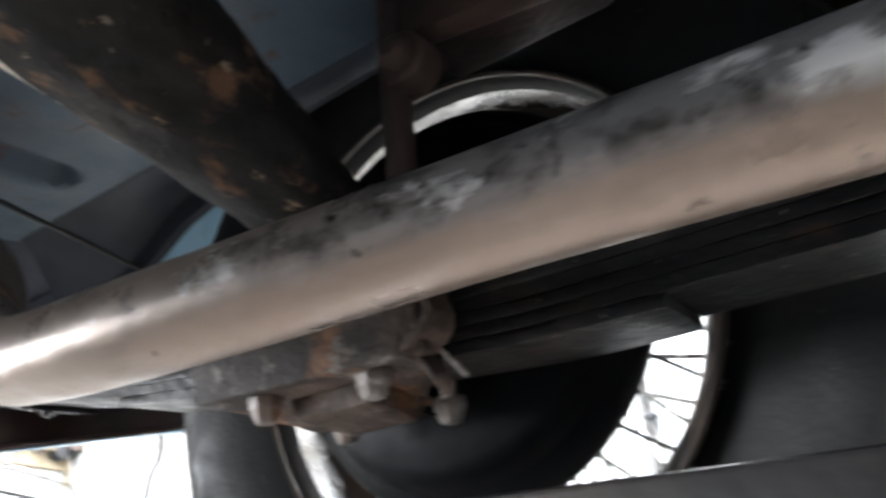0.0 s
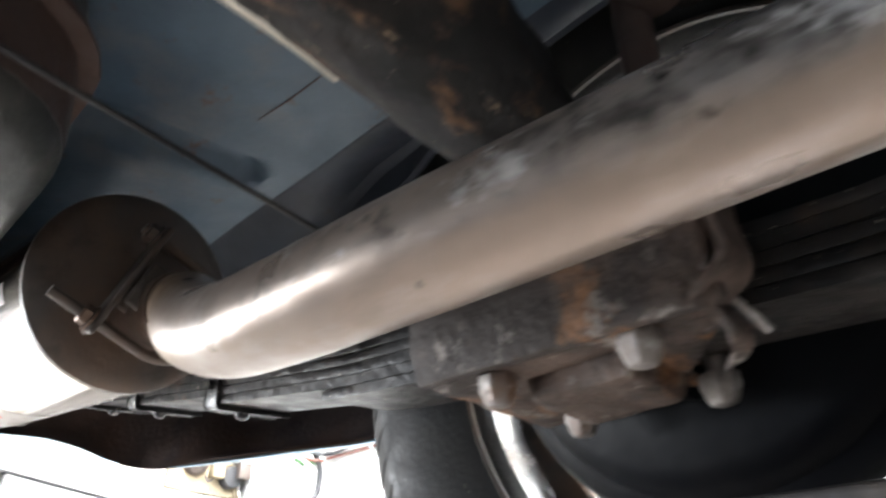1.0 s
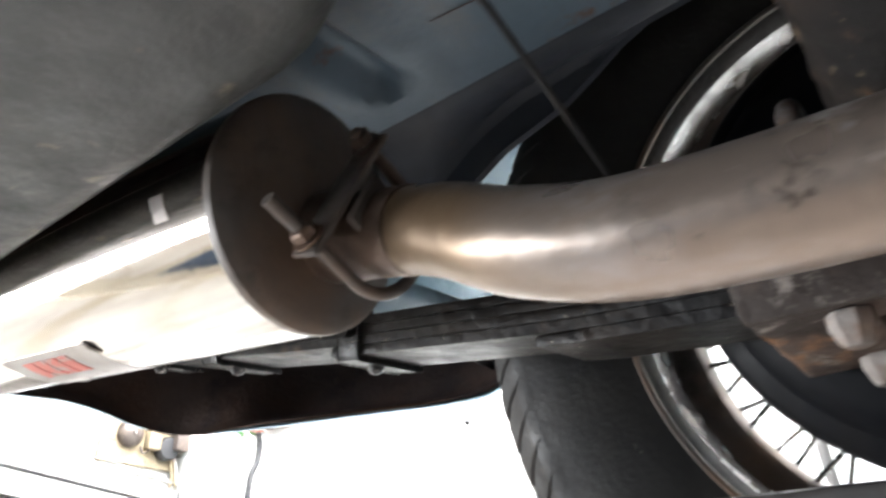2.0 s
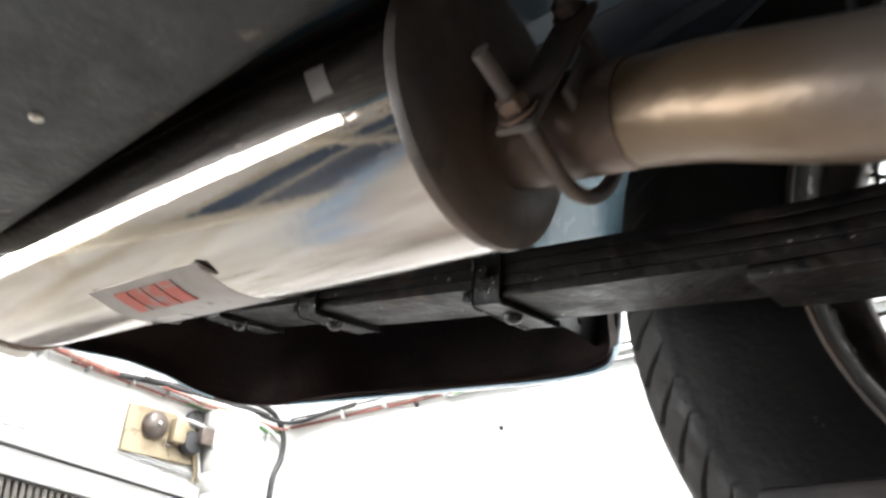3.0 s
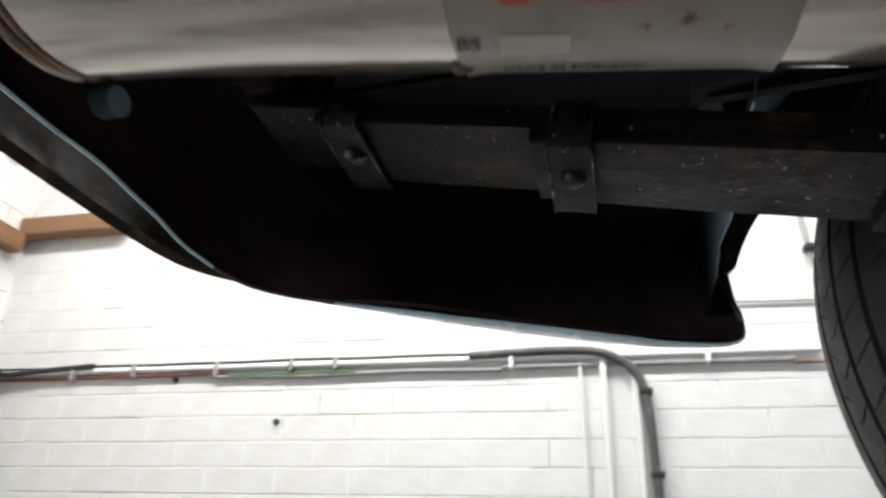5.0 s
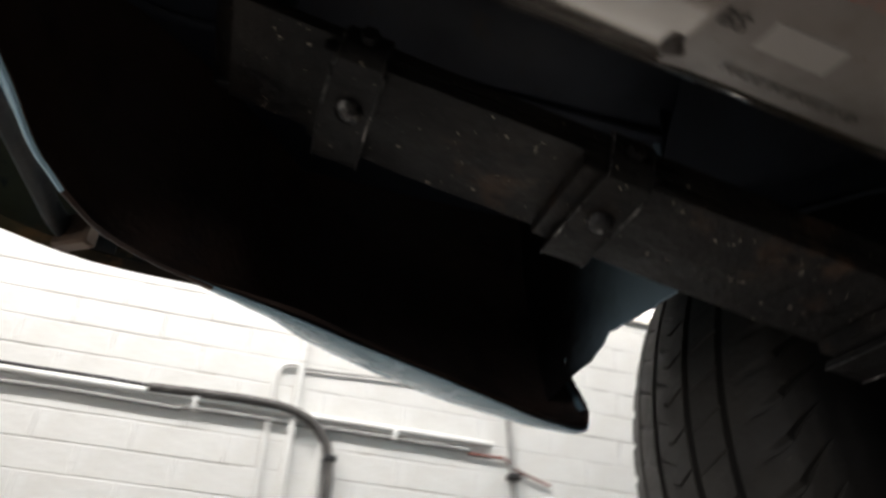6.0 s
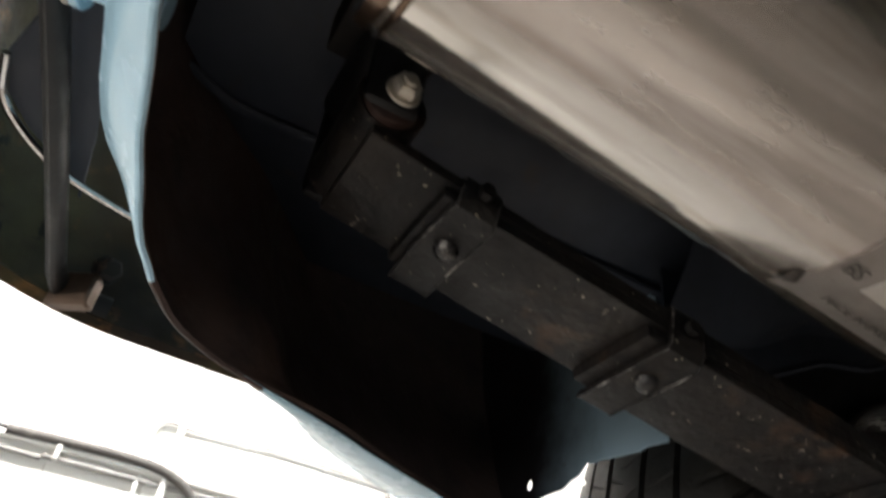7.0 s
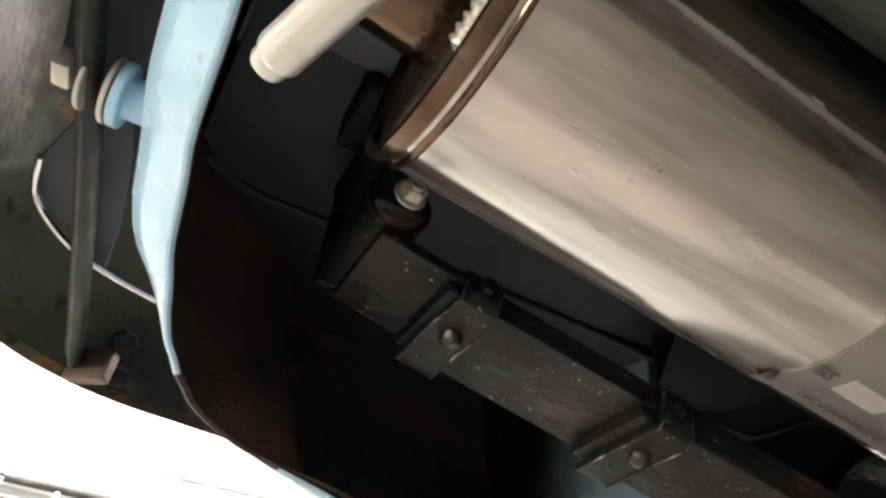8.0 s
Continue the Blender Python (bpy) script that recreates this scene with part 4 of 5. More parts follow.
# bare wire running across under the floor
b = bmesh.new()
wd = Vector((-0.026, 0.20, -0.027))
wp = Vector((-0.187, 0.42, 1.811))
tube(b, smooth_path([wp + wd * s + Vector((0, 0, 0.002 * math.sin(6 * s))) for s in (-0.9, -0.4, 0.0, 0.5, 1.0, 1.2)], 5), 0.0016, 8)
part("brake_line", b, black_iron, car, "thin dirty brake pipe")

# ---- exhaust ----
MR, MX0, MX1 = 0.065, -0.335, -0.764


def muf(x):
    return Vector((x, 0.4446 + 0.0309 * (x + 0.55), 1.8203 - 0.1022 * (x + 0.55)))


MD = (muf(-1) - muf(0)).normalized()  # along the silencer, to the rear
ME = Vector((0, 1, 0)) - MD * MD.y  # outboard
ME.normalize()
MU = MD.cross(ME)
if MU.z > 0:
    MU = -MU  # straight down


def on_muf(x, deg, lift=0.0):
    """A place on the silencer: along it, and round it from straight down towards outboard."""
    return muf(x) + (MR + lift) * (MU * math.cos(radians(deg)) + ME * math.sin(radians(deg)))


length = (muf(MX1) - muf(MX0)).length
m = along(MD, muf(MX0))
b = bmesh.new()
prof = [(MR, 0.003)] + [(MR + 0.0006 * math.sin(7 * t) * 0.5, 0.003 + (length - 0.006) * t) for t in [k / 16 for k in range(1, 16)]] + [(MR, length - 0.003)]
prof += [(r - 0.0014, h) for r, h in reversed(prof)]
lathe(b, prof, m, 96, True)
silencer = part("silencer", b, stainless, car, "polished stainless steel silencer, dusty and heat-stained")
b = bmesh.new()
lathe(b, [(0.004, -0.007), (0.030, -0.0065), (MR - 0.010, -0.005), (MR - 0.003, -0.003), (MR + 0.0006, 0.0002), (MR + 0.0009, 0.004), (MR + 0.0003, 0.006)], m, 96)
part("end_cap", b, end_cap, silencer, "dark heat-stained pressed end cap")
f = m @ Matrix.Translation((0, 0, length)) @ Matrix.Diagonal((1, 1, -1, 1))
b = bmesh.new()
lathe(b, [(0.004, 0.014), (MR - 0.012, 0.013), (MR - 0.0060, 0.010), (MR - 0.0042, 0.002)], f, 96)
part("end_cap", b, flange_steel, silencer, "brown heat-stained end cap")
b = bmesh.new()
lathe(b, [(MR - 0.0042, 0.003), (MR - 0.0034, -0.001), (MR - 0.0012, -0.0024), (MR + 0.0010, -0.0018), (MR + 0.0017, 0.001), (MR + 0.0012, 0.004), (MR + 0.0003, 0.0045), (MR - 0.002, 0.004)], f, 96, True)
part("rolled_rim", b, bronze_steel, silencer, "thin rolled rim with a bronze tint")
b = bmesh.new()
lathe(b, [(MR + 0.0004, 0.0062), (MR + 0.0012, 0.0070), (MR + 0.0012, 0.0082), (MR + 0.0004, 0.0090)], f, 96, True)
part("rolled_seam", b, bronze_steel, silencer)
# straight weld seam with a bright spatter
b = bmesh.new()
tube(b, [on_muf(-0.345 - 0.41 * k / 30, 118, 0.0006) for k in range(31)], 0.0016, 6)
part("weld_seam", b, stainless, silencer)


def wrapped(x0, x1, a0, a1, lift, nx=10, na=14, curl=0.0, skew=0.0):
    """A thin plate that lies round the silencer; curl lifts its corners."""
    bm = bmesh.new()
    rows = []
    for i in range(nx + 1):
        row = []
        for j in range(na + 1):
            u, w = i / nx, j / na
            e = max(0, abs(2 * u - 1) - 0.82) / 0.18 * max(0, abs(2 * w - 1) - 0.8) / 0.2
            row.append(on_muf(x0 + (x1 - x0) * u + skew * (w - 0.5), a0 + (a1 - a0) * w, lift + curl * e))
        rows.append(row)
    ribbon(bm, rows, 0.0006)
    return bm


part("maker_plate", wrapped(-0.595, -0.490, -31, 33, 0.0004, 12, 22, 0.0012), tin_label, silencer, "dull wrapped tin plate with worn red and dark print")
# the worn red word, as plain strokes
b = bmesh.new()


def stroke(x0, x1, a0, a1):
    wb = wrapped(x0, x1, a0, a1, 0.0009, 3, 4)
    me = bpy.data.meshes.new("tmp")
    wb.to_mesh(me)
    wb.free()
    b.from_mesh(me)
    bpy.data.meshes.remove(me)


for x in (-0.5765, -0.5620, -0.5475, -0.5330):
    stroke(x, x + 0.0126, -26, -8.5)
part("red_print", b, red_print, silencer, "worn red print")
b = bmesh.new()
stroke(-0.579, -0.556, 3.0, 12.0)
part("pale_print", b, pale_print, silencer, "pale worn printed patch")


def stamp(words, x, deg, size):
    """Stamped words that lie along the silencer."""
    font = bpy.data.curves.new("stamp", "FONT")
    font.body, font.size, font.extrude, font.align_x, font.align_y = words, size, 0.00012, "CENTER", "CENTER"
    txt = new("stamped_text", font)
    txt.data.materials.append(dark_print)
    txt.parent = silencer
    p = on_muf(x, deg, 0.0012)
    tz = (p - muf(x)).normalized()
    tx = -MD
    ty = tz.cross(tx)
    txt.matrix_world = Matrix(((tx.x, ty.x, tz.x, p.x), (tx.y, ty.y, tz.y, p.y), (tx.z, ty.z, tz.z, p.z), (0, 0, 0, 1)))


stamp("MADE IN ENGLAND", -0.556, 23, 0.0054)
stamp("BS", -0.5895, 7, 0.0085)
b = bmesh.new()
tube(b, [on_muf(-0.5970, 20, 0.0006), on_muf(-0.5945, 25, 0.0012), on_muf(-0.5965, 29, 0.0006)], [0.002, 0.0040, 0.0015], 6, flat=0.3)
part("torn_corner", b, end_cap, silencer)

b = bmesh.new()
tube(b, [on_muf(-0.4905, -32, 0.0004), on_muf(-0.4880, -28, 0.0014), on_muf(-0.4840, -22, 0.0006)], [0.0012, 0.0036, 0.0010], 8, flat=0.3)
part("torn_corner", b, end_cap, silencer)
part("label_scrap", wrapped(-0.382, -0.371, -89, -76, 0.0005, 4, 6, 0.0, 0.006), tin_label, silencer, "torn scrap of a pale sticker")

# front pipe with its bend, and the joint
PIPE = [(0.60, 0.455, 1.700), (0.40, 0.458, 1.708), (0.25, 0.460, 1.714), (0.15, 0.460, 1.718), (0.08, 0.455, 1.718), (0.0, 0.440, 1.713), (-0.06, 0.431, 1.711), (-0.12, 0.429, 1.713), (-0.165, 0.431, 1.719), (-0.205, 0.435, 1.733), (-0.240, 0.447, 1.753), (-0.265, 0.456, 1.765), (-0.285, 0.4595, 1.772)]
b = bmesh.new()
path = smooth_path(PIPE, 8)
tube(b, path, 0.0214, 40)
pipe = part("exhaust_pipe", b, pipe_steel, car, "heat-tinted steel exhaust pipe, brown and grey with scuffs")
b = bmesh.new()
tube(b, smooth_path([(-0.272, 0.4575, 1.768), (-0.300, 0.4600, 1.776), (-0.318, 0.4600, 1.781), (-0.336, 0.4590, 1.786)], 6), [0.0222] * 6 + [0.0224, 0.0226, 0.0229, 0.0233, 0.0238, 0.0243] + [0.0248] * 7, 36)
part("pipe_sleeve", b, flange_steel, pipe, "dull brown pipe sleeve")
# U-bolt clamp round the joint
cd = Vector((-1, 0.05, 0.25)).normalized()
cc = Vector((-0.297, 0.460, 1.7755))
c1 = Vector((0, -0.90, 0.43))
c1 = (c1 - cd * c1.dot(cd)).normalized()  # towards the threaded ends
c2 = cd.cross(c1)
b = bmesh.new()
ring = [cc + 0.0305 * (c2 * math.cos(a) - c1 * math.sin(a)) for a in [math.pi * k / 18 for k in range(19)]]
ring = [ring[0] + c1 * 0.042, ring[0] + c1 * 0.02] + ring + [ring[-1] + c1 * 0.02, ring[-1] + c1 * 0.060]
tube(b, ring, 0.0035, 10)
clamp = part("u_clamp", b, end_cap, pipe, "rusty exhaust U-clamp with protruding threads")
b = bmesh.new()
mm = Matrix((( cd.x, c2.x, c1.x, 0), (cd.y, c2.y, c1.y, 0), (cd.z, c2.z, c1.z, 0), (0, 0, 0, 1)))
box(b, (0.018, 0.078, 0.004), Matrix.Translation(cc + c1 * 0.030) @ mm, 0.002, 2)
for s in (-1, 1):
    box(b, (0.004, 0.030, 0.018), Matrix.Translation(cc + c1 * 0.018 + cd * s * 0.010) @ mm, 0.0015, 1)
part("clamp_saddle", b, end_cap, pipe)
for s in (-1, 1):
    b = bmesh.new()
    bolt(b, cc + c2 * s * 0.0305 + c1 * 0.034, c1, 0.0064, 0.006)
    part("clamp_nut", b, flange_steel, pipe, "dull weathered nut")

# tail end: bracket pipe and tailpipe
b = bmesh.new()
t0 = muf(MX1) + ME * 0.010
tube(b, [t0 + MD * q for q in (-0.012, 0.0, 0.02, 0.05, 0.09, 0.13, 0.165)], 0.0212, 40, False)
tube(b, [t0 + MD * q for q in (0.165, 0.09, 0.02, -0.012)], 0.0196, 40, False)
tail_pipe = part("tail_pipe", b, bronze_steel, car, "stainless steel tailpipe with bronze heat tint")
b = bmesh.new()
weld, weld_r = [], []
for k in range(121):
    a = 2 * math.pi * k / 120
    weld.append(t0 + MD * (-0.0105 + 0.0007 * math.sin(1.7 * k)) + 0.0225 * (MU * math.cos(a) + ME * math.sin(a)))
    weld_r.append(0.0024 + 0.0010 * abs(math.sin(1.05 * k)))
tube(b, weld, weld_r, 10)
part("weld_ring", b, end_cap, tail_pipe, "dark lumpy weld ring")
b = bmesh.new()
peg_d = Vector((-0.312, 0.948, -0.05)).normalized()
peg_tip = Vector((-0.8150, 0.4640, 1.789))
lathe(b, [(0.0060, 0.0), (0.0078, 0.0015), (0.0078, 0.050), (0.0074, 0.0515), (0.0062, 0.0525), (0.0062, 0.0560), (0.0056, 0.0572), (0.002, 0.0575)], along(peg_d, peg_tip - peg_d * 0.0575), 28)
part("hanger_peg", b, plated_peg, tail_pipe, "bright plated hanger peg")
b = bmesh.new()
peg_base = peg_tip - peg_d * 0.052
box(b, (0.010, 0.006, 0.050), pose(peg_base.x, peg_base.y, peg_base.z + 0.020, -20, 0, 0), 0.002, 2)
part("hanger_strap", b, bronze_steel, tail_pipe, "short bracket between tailpipe and peg")
# lumpy bright weld between the stub and the end cap
b = bmesh.new()
bead, bead_r = [], []
for k in range(37):
    a = radians(-58 + 1.27 * k)
    bead.append(muf(MX1) + MD * 0.001 + (MR - 0.0075) * (MU * math.cos(a) + ME * math.sin(a)))
    bead_r.append((0.0030 + 0.0013 * abs(math.sin(1.05 * k)) + 0.0005 * math.sin(2.3 * k)) * min(1.0, 0.4 + 0.3 * min(k, 36 - k)))
tube(b, bead, bead_r, 12)
part("weld_bead", b, zinc, silencer, "lumpy bright weld bead on the end cap")
# ---- wire wheel ----
wm = along((0, 1, 0), (AX - 0.003, WY, AZ))
WHEEL_R, RIM_R = 0.3290, 0.190
rim_prof = [(RIM_R - 0.0235, -0.005), (RIM_R - 0.0235, 0.012), (RIM_R - 0.010, 0.030), (RIM_R - 0.008, 0.055), (RIM_R + 0.008, 0.060), (RIM_R + 0.010, 0.0635), (RIM_R + 0.006, 0.066)]
seat_prof = [(RIM_R - 0.003, -0.0685), (RIM_R - 0.0035, -0.052), (RIM_R - 0.004, -0.036)]
drop_prof = [(RIM_R - 0.004, -0.036), (RIM_R - 0.010, -0.034), (RIM_R - 0.021, -0.0300), (RIM_R - 0.0235, -0.0265), (RIM_R - 0.0235, -0.005)]
flange_prof = [(RIM_R + 0.0035, -0.0835), (RIM_R + 0.001, -0.081), (RIM_R - 0.0015, -0.076), (RIM_R - 0.003, -0.0685)]


def rim_ring(profile):
    bm = bmesh.new()
    return lathe(bm, profile + [(r + 0.003, h) for r, h in reversed(profile)], wm, 96, True) or bm


wheel = part("wire_wheel", rim_ring(rim_prof), rim_silver, car, "silver wire-spoked wheel with a worn tyre")
part("bead_seat", rim_ring(seat_prof), rim_silver, wheel, "bright inner band of the rim")
# well and flange get dark materials: dark reflection and shade as colour, besides dirt
part("drop_centre", rim_ring(drop_prof), end_cap, wheel, "dirty rim well, coloured brown for its dark reflection")
part("rim_flange", rim_ring(flange_prof), rubber_dust, wheel, "dirty inner flange of the rim, dark to carry its shade")
b = bmesh.new()
lathe(b, [(RIM_R + 0.001, -0.0880), (RIM_R + 0.0035, -0.0892), (RIM_R + 0.0055, -0.0870), (RIM_R + 0.0045, -0.0840), (RIM_R + 0.001, -0.0845)], wm, 96, True)
part("rim_lip", b, end_cap, wheel, "thin grey edge of the rim")
# tyre: four straight grooves, cut shoulder blocks and sipes, round sidewalls
TW = 0.086
hs = [0.0, 0.006, 0.0120, 0.0170, 0.0171, 0.0225, 0.0226, 0.030, 0.036, 0.042, 0.0480, 0.0481, 0.0540, 0.0541, 0.062, 0.070, 0.078, 0.083, TW]
half_sect = [(WHEEL_R - 0.020 * (h / TW) ** 2.2, h) for h in hs]
for k in range(1, 19):
    t = k / 18
    half_sect.append((WHEEL_R - 0.0215 - (WHEEL_R - 0.0215 - RIM_R - 0.004) * (0.10 * t + 0.90 * t ** 1.25), TW + 0.012 * math.sin(math.pi * min(1, t * 1.02)) ** 0.8 - 0.018 * t ** 2))
sect = [(r, -h) for r, h in reversed(half_sect[1:])] + half_sect
STEPS = 1440
b = bmesh.new()
rings = []
for j in range(STEPS):
    zig = 0.0008 * (1 if (j // 10) % 2 else -1)
    ring = []
    for q, (r, h) in enumerate(sect):
        side = abs(q - len(half_sect) + 1) - len(hs) + 1  # rings past the tread edge
        g = abs(h)
        ang = 2 * math.pi * (j + 340 * min(g, TW) + 4.0 * max(0, min(side, 5))) / STEPS  # cuts lean with the mesh
        slot = (j + (10 if h > 0 else 0)) % 20
        if r > WHEEL_R - 0.0205:
            if 0.01705 < g < 0.02255 or 0.04805 < g < 0.05405:
                r -= 0.0075
            elif g > 0.0710:
                r -= 0.0042 * max(0.0, min(1.0, 1.6 - 0.6 * abs(slot - 8)))
            elif 0.0226 < g < 0.0481 and slot == 3:
                r -= 0.0016
            elif g < 0.013 and slot == 10:
                r -= 0.0022
            if 0.0170 < g < 0.0541 and not 0.0226 < g < 0.0480:
                h += math.copysign(zig, h)
        elif 1 <= side <= 4:
            wedge = max(0.0, min(1.0, 1.9 - 0.6 * abs(slot - 8) - 0.30 * side))
            r -= 0.0030 * wedge * (1 - side / 8)
            h -= math.copysign(0.0040 * wedge * (1 - side / 9), h)
        elif side == 5:
            h += math.copysign(0.0012, h)
        ring.append(b.verts.new(wm @ Vector((r * math.cos(ang), r * math.sin(ang), h))))
    rings.append(ring)
for j in range(STEPS):
    a, c = rings[j], rings[(j + 1) % STEPS]
    for k in range(len(sect) - 1):
        b.faces.new((a[k], a[k + 1], c[k + 1], c[k]))
tyre = part("tyre", b, rubber, wheel, "black radial tyre with dusty tread blocks")
tyre.data.materials.append(rubber_dust)
for poly in tyre.data.polygons:
    if (poly.center - Vector((AX - 0.003, poly.center.y, AZ))).length > WHEEL_R - 0.040:
        poly.material_index = 1
b = bmesh.new()
lathe(b, [(0.030, -0.075), (0.046, -0.070), (0.048, -0.02), (0.040, 0.0), (0.038, 0.07), (0.030, 0.085), (0.012, 0.09)], wm, 40)
part("hub", b, rim_silver, wheel)
for k in range(60):
    a = 2 * math.pi * k / 60
    inner, twist = (k % 3), (0.55 if k % 2 else -0.55)
    hub_h, hub_r = ((-0.062, 0.046), (-0.01, 0.045), (0.062, 0.038))[inner]
    rim_h, rim_r = ((0.004, RIM_R - 0.0225), (-0.018, RIM_R - 0.0225), (-0.004, RIM_R - 0.0225))[inner]
    p0 = wm @ Vector((hub_r * math.cos(a + twist), hub_r * math.sin(a + twist), hub_h))
    p1 = wm @ Vector((rim_r * math.cos(a), rim_r * math.sin(a), rim_h))
    b = bmesh.new()
    tube(b, [p0, p1], 0.0019, 6)
    part("spoke", b, rim_silver, wheel)

# ---- rear bumper and its iron ----
bump_pts = [(-0.70, 0.845, 0), (-0.76, 0.842, 0), (-0.81, 0.839, 0), (-0.85, 0.828, 0), (-0.89, 0.804, 0), (-0.916, 0.765, 0), (-0.926, 0.70, 0), (-0.930, 0.60, 0), (-0.932, 0.45, 0), (-0.932, 0.30, 0), (-0.932, 0.10, 0)]
bp = smooth_path(bump_pts, 5)
rows = []
for k, p in enumerate(bp):
    d = (bp[min(k + 1, len(bp) - 1)] - bp[max(k - 1, 0)]).normalized()
    n = Vector((d.y, -d.x, 0)).normalized()
    if n.dot(p - Vector((-0.3, 0.3, 0))) < 0:
        n = -n
    rows.append([p + n * (o + 0.018) + Vector((0, 0, 1.840 + z)) for o, z in ((-0.026, 0.004), (-0.018, 0.0), (-0.006, 0.010), (0.006, 0.035), (0.010, 0.065), (0.010, 0.12), (0.008, 0.165), (0.000, 0.195), (-0.014, 0.212))])
b = bmesh.new()
ribbon(b, rows, 0.0016)
bumper = part("rear_bumper", b, chrome_back, car, "curved bumper with dull brown rusty inside")
rows = []
for k in range(13):
    y = 0.30 + 0.50 * k / 12
    x1 = -0.925 + 0.0 * y if y < 0.70 else -0.925 + 0.9 * (y - 0.70)
    rows.append([Vector((x1 + (-0.825 + (0.0 if y < 0.56 else 0.45 * (y - 0.56)) - x1) * u, y, 1.975 + 0.012 * math.sin(3.14 * u))) for u in (0, 0.25, 0.5, 0.75, 1)])
b = bmesh.new()
ribbon(b, rows, 0.0012)
part("bumper_apron", b, shade_blue, bumper, "dark grey apron between bumper and tail")
b = bmesh.new()
tube(b, smooth_path([(-0.888, 0.44, 1.856), (-0.883, 0.52, 1.855), (-0.869, 0.62, 1.853), (-0.853, 0.76, 1.850), (-0.848, 0.805, 1.850), (-0.838, 0.826, 1.851), (-0.812, 0.832, 1.852)], 6), 0.0055, 12, flat=1.6)
part("bumper_iron", b, black_iron, bumper, "black bent bumper iron")
b = bmesh.new()
bolt(b, (-0.822, 0.806, 1.866), (0.3, -0.9, -0.2), 0.008, 0.008)
part("iron_nut", b, rusty, bumper)
b = bmesh.new()
box(b, (0.03, 0.012, 0.025), pose(-0.835, 0.815, 1.848, 0, 0, -35), 0.002)
part("packing_block", b, flange_steel, bumper, "dull grey packing block")
b = bmesh.new()
tube(b, smooth_path([(-0.893, 0.640, 1.862), (-0.892, 0.668, 1.860), (-0.880, 0.690, 1.859), (-0.862, 0.708, 1.859), (-0.835, 0.722, 1.860), (-0.80, 0.735, 1.862)], 6), 0.0022, 8)
part("chrome_bead", b, chrome, bumper, "thin bright chrome bead")
rows = []
for x, y in ((-0.893, 0.640), (-0.892, 0.668), (-0.880, 0.690), (-0.862, 0.708), (-0.835, 0.722), (-0.80, 0.735)):
    rows.append([Vector((min(x + (max(x, -0.885) + 0.012 - x) * u, -0.850 - 0.15 * max(0.0, 0.66 - y * (1 - u) - 0.585 * u)), y + (0.585 - y) * u, 1.865 + 0.012 * u)) for u in (0, 0.35, 0.7, 1)])
b = bmesh.new()
ribbon(b, rows, 0.0015)
part("end_plate", b, shade_blue, bumper, "dark grey plate edged by the chrome bead")
b = bmesh.new()
box(b, (0.013, 0.013, 0.008), along((1, -0.10, -0.06), (-0.886, 0.564, 1.852)), 0.0015, 2)
part("bracket_bolt", b, zinc, bumper, "bright square bolt head")
bolt_d = Vector((1, -0.10, -0.06)).normalized()
for name, q, r, thick, mat, words in (("washer", 0.0085, 0.0135, 0.0022, zinc, "pale steel washer"), ("washer", 0.0190, 0.0150, 0.0024, zinc, "pale steel washer"), ("washer", 0.0225, 0.0150, 0.0042, body_blue, "blue painted washer"), ("spacer", 0.0265, 0.0095, 0.030, body_blue, "blue painted spacer tube")):
    b = bmesh.new()
    lathe(b, [(r - 0.0006, 0.0), (r, 0.0005), (r, thick - 0.0005), (r - 0.0006, thick)], along(bolt_d, Vector((-0.886, 0.566, 1.852)) + bolt_d * q), 28)
    part(name, b, mat, bumper, words)

# ---- lift ----
lift = thing("car_lift", "dark steel two-post lift with a long arm", "lift")
b = block(-0.30, 1.42, 0.600, 0.655, 1.578, 1.6385, 0.004, 2)
part("lift_arm", b, lift_steel, lift, "dark steel lift arm")
b = block(1.36, 1.46, 0.600, 1.30, 1.570, 1.634, 0.004, 2)
part("cross_arm", b, lift_steel, lift)
b = bmesh.new()
lathe(b, [(0.045, 0.0), (0.045, 0.02), (0.02, 0.022), (0.02, 0.085), (0.05, 0.088), (0.05, 0.100)], pose(0.62, 0.625, 1.6385), 24)
part("lift_pad", b, rubber, lift, "black rubber lifting pad")
b = block(1.32, 1.56, 1.25, 1.45, 0.0, 3.0, 0.01)
part("lift_post", b, lift_steel, lift)

# ---- services on the walls ----
def cable(name, pts, r, mat, label, category="cable", n=6, steps=10):
    bm = bmesh.new()
    tube(bm, smooth_path(pts, n), r, steps)
    return tagged(part(name, bm, mat), label, category)


ZC = 2.172


def run(y_off, z_off, x0, x1, wob, seed):
    pts, n = [], 22
    for k in range(n + 1):
        x = x0 + (x1 - x0) * k / n
        pts.append((x, NY - y_off, ZC + z_off + wob * noise.noise(Vector((x * 3.1, seed, 0)))))
    return pts


cable("conduit", run(0.014, 0.012, -2.63, -0.02, 0.002, 1.0), 0.0095, white_paint, "white-painted conduit run along the brick wall", "conduit")
cable("conduit", run(0.010, -0.012, -0.86, -0.085, 0.002, 2.0), 0.007, cable_grey, "dull grey conduit along the brick wall", "conduit")
cable("cable", run(0.010, -0.006, -2.60, -1.72, 0.004, 3.0), 0.006, cable_red, "red cable clipped along the wall")
cable("cable", run(0.012, 0.028, -2.60, -0.86, 0.006, 4.0), 0.0045, cable_black, "thin black cable above the conduit")
cable("cable", run(0.011, -0.014, -1.72, -1.30, 0.006, 5.0), 0.006, cable_green, "green cable hanging under the conduit")
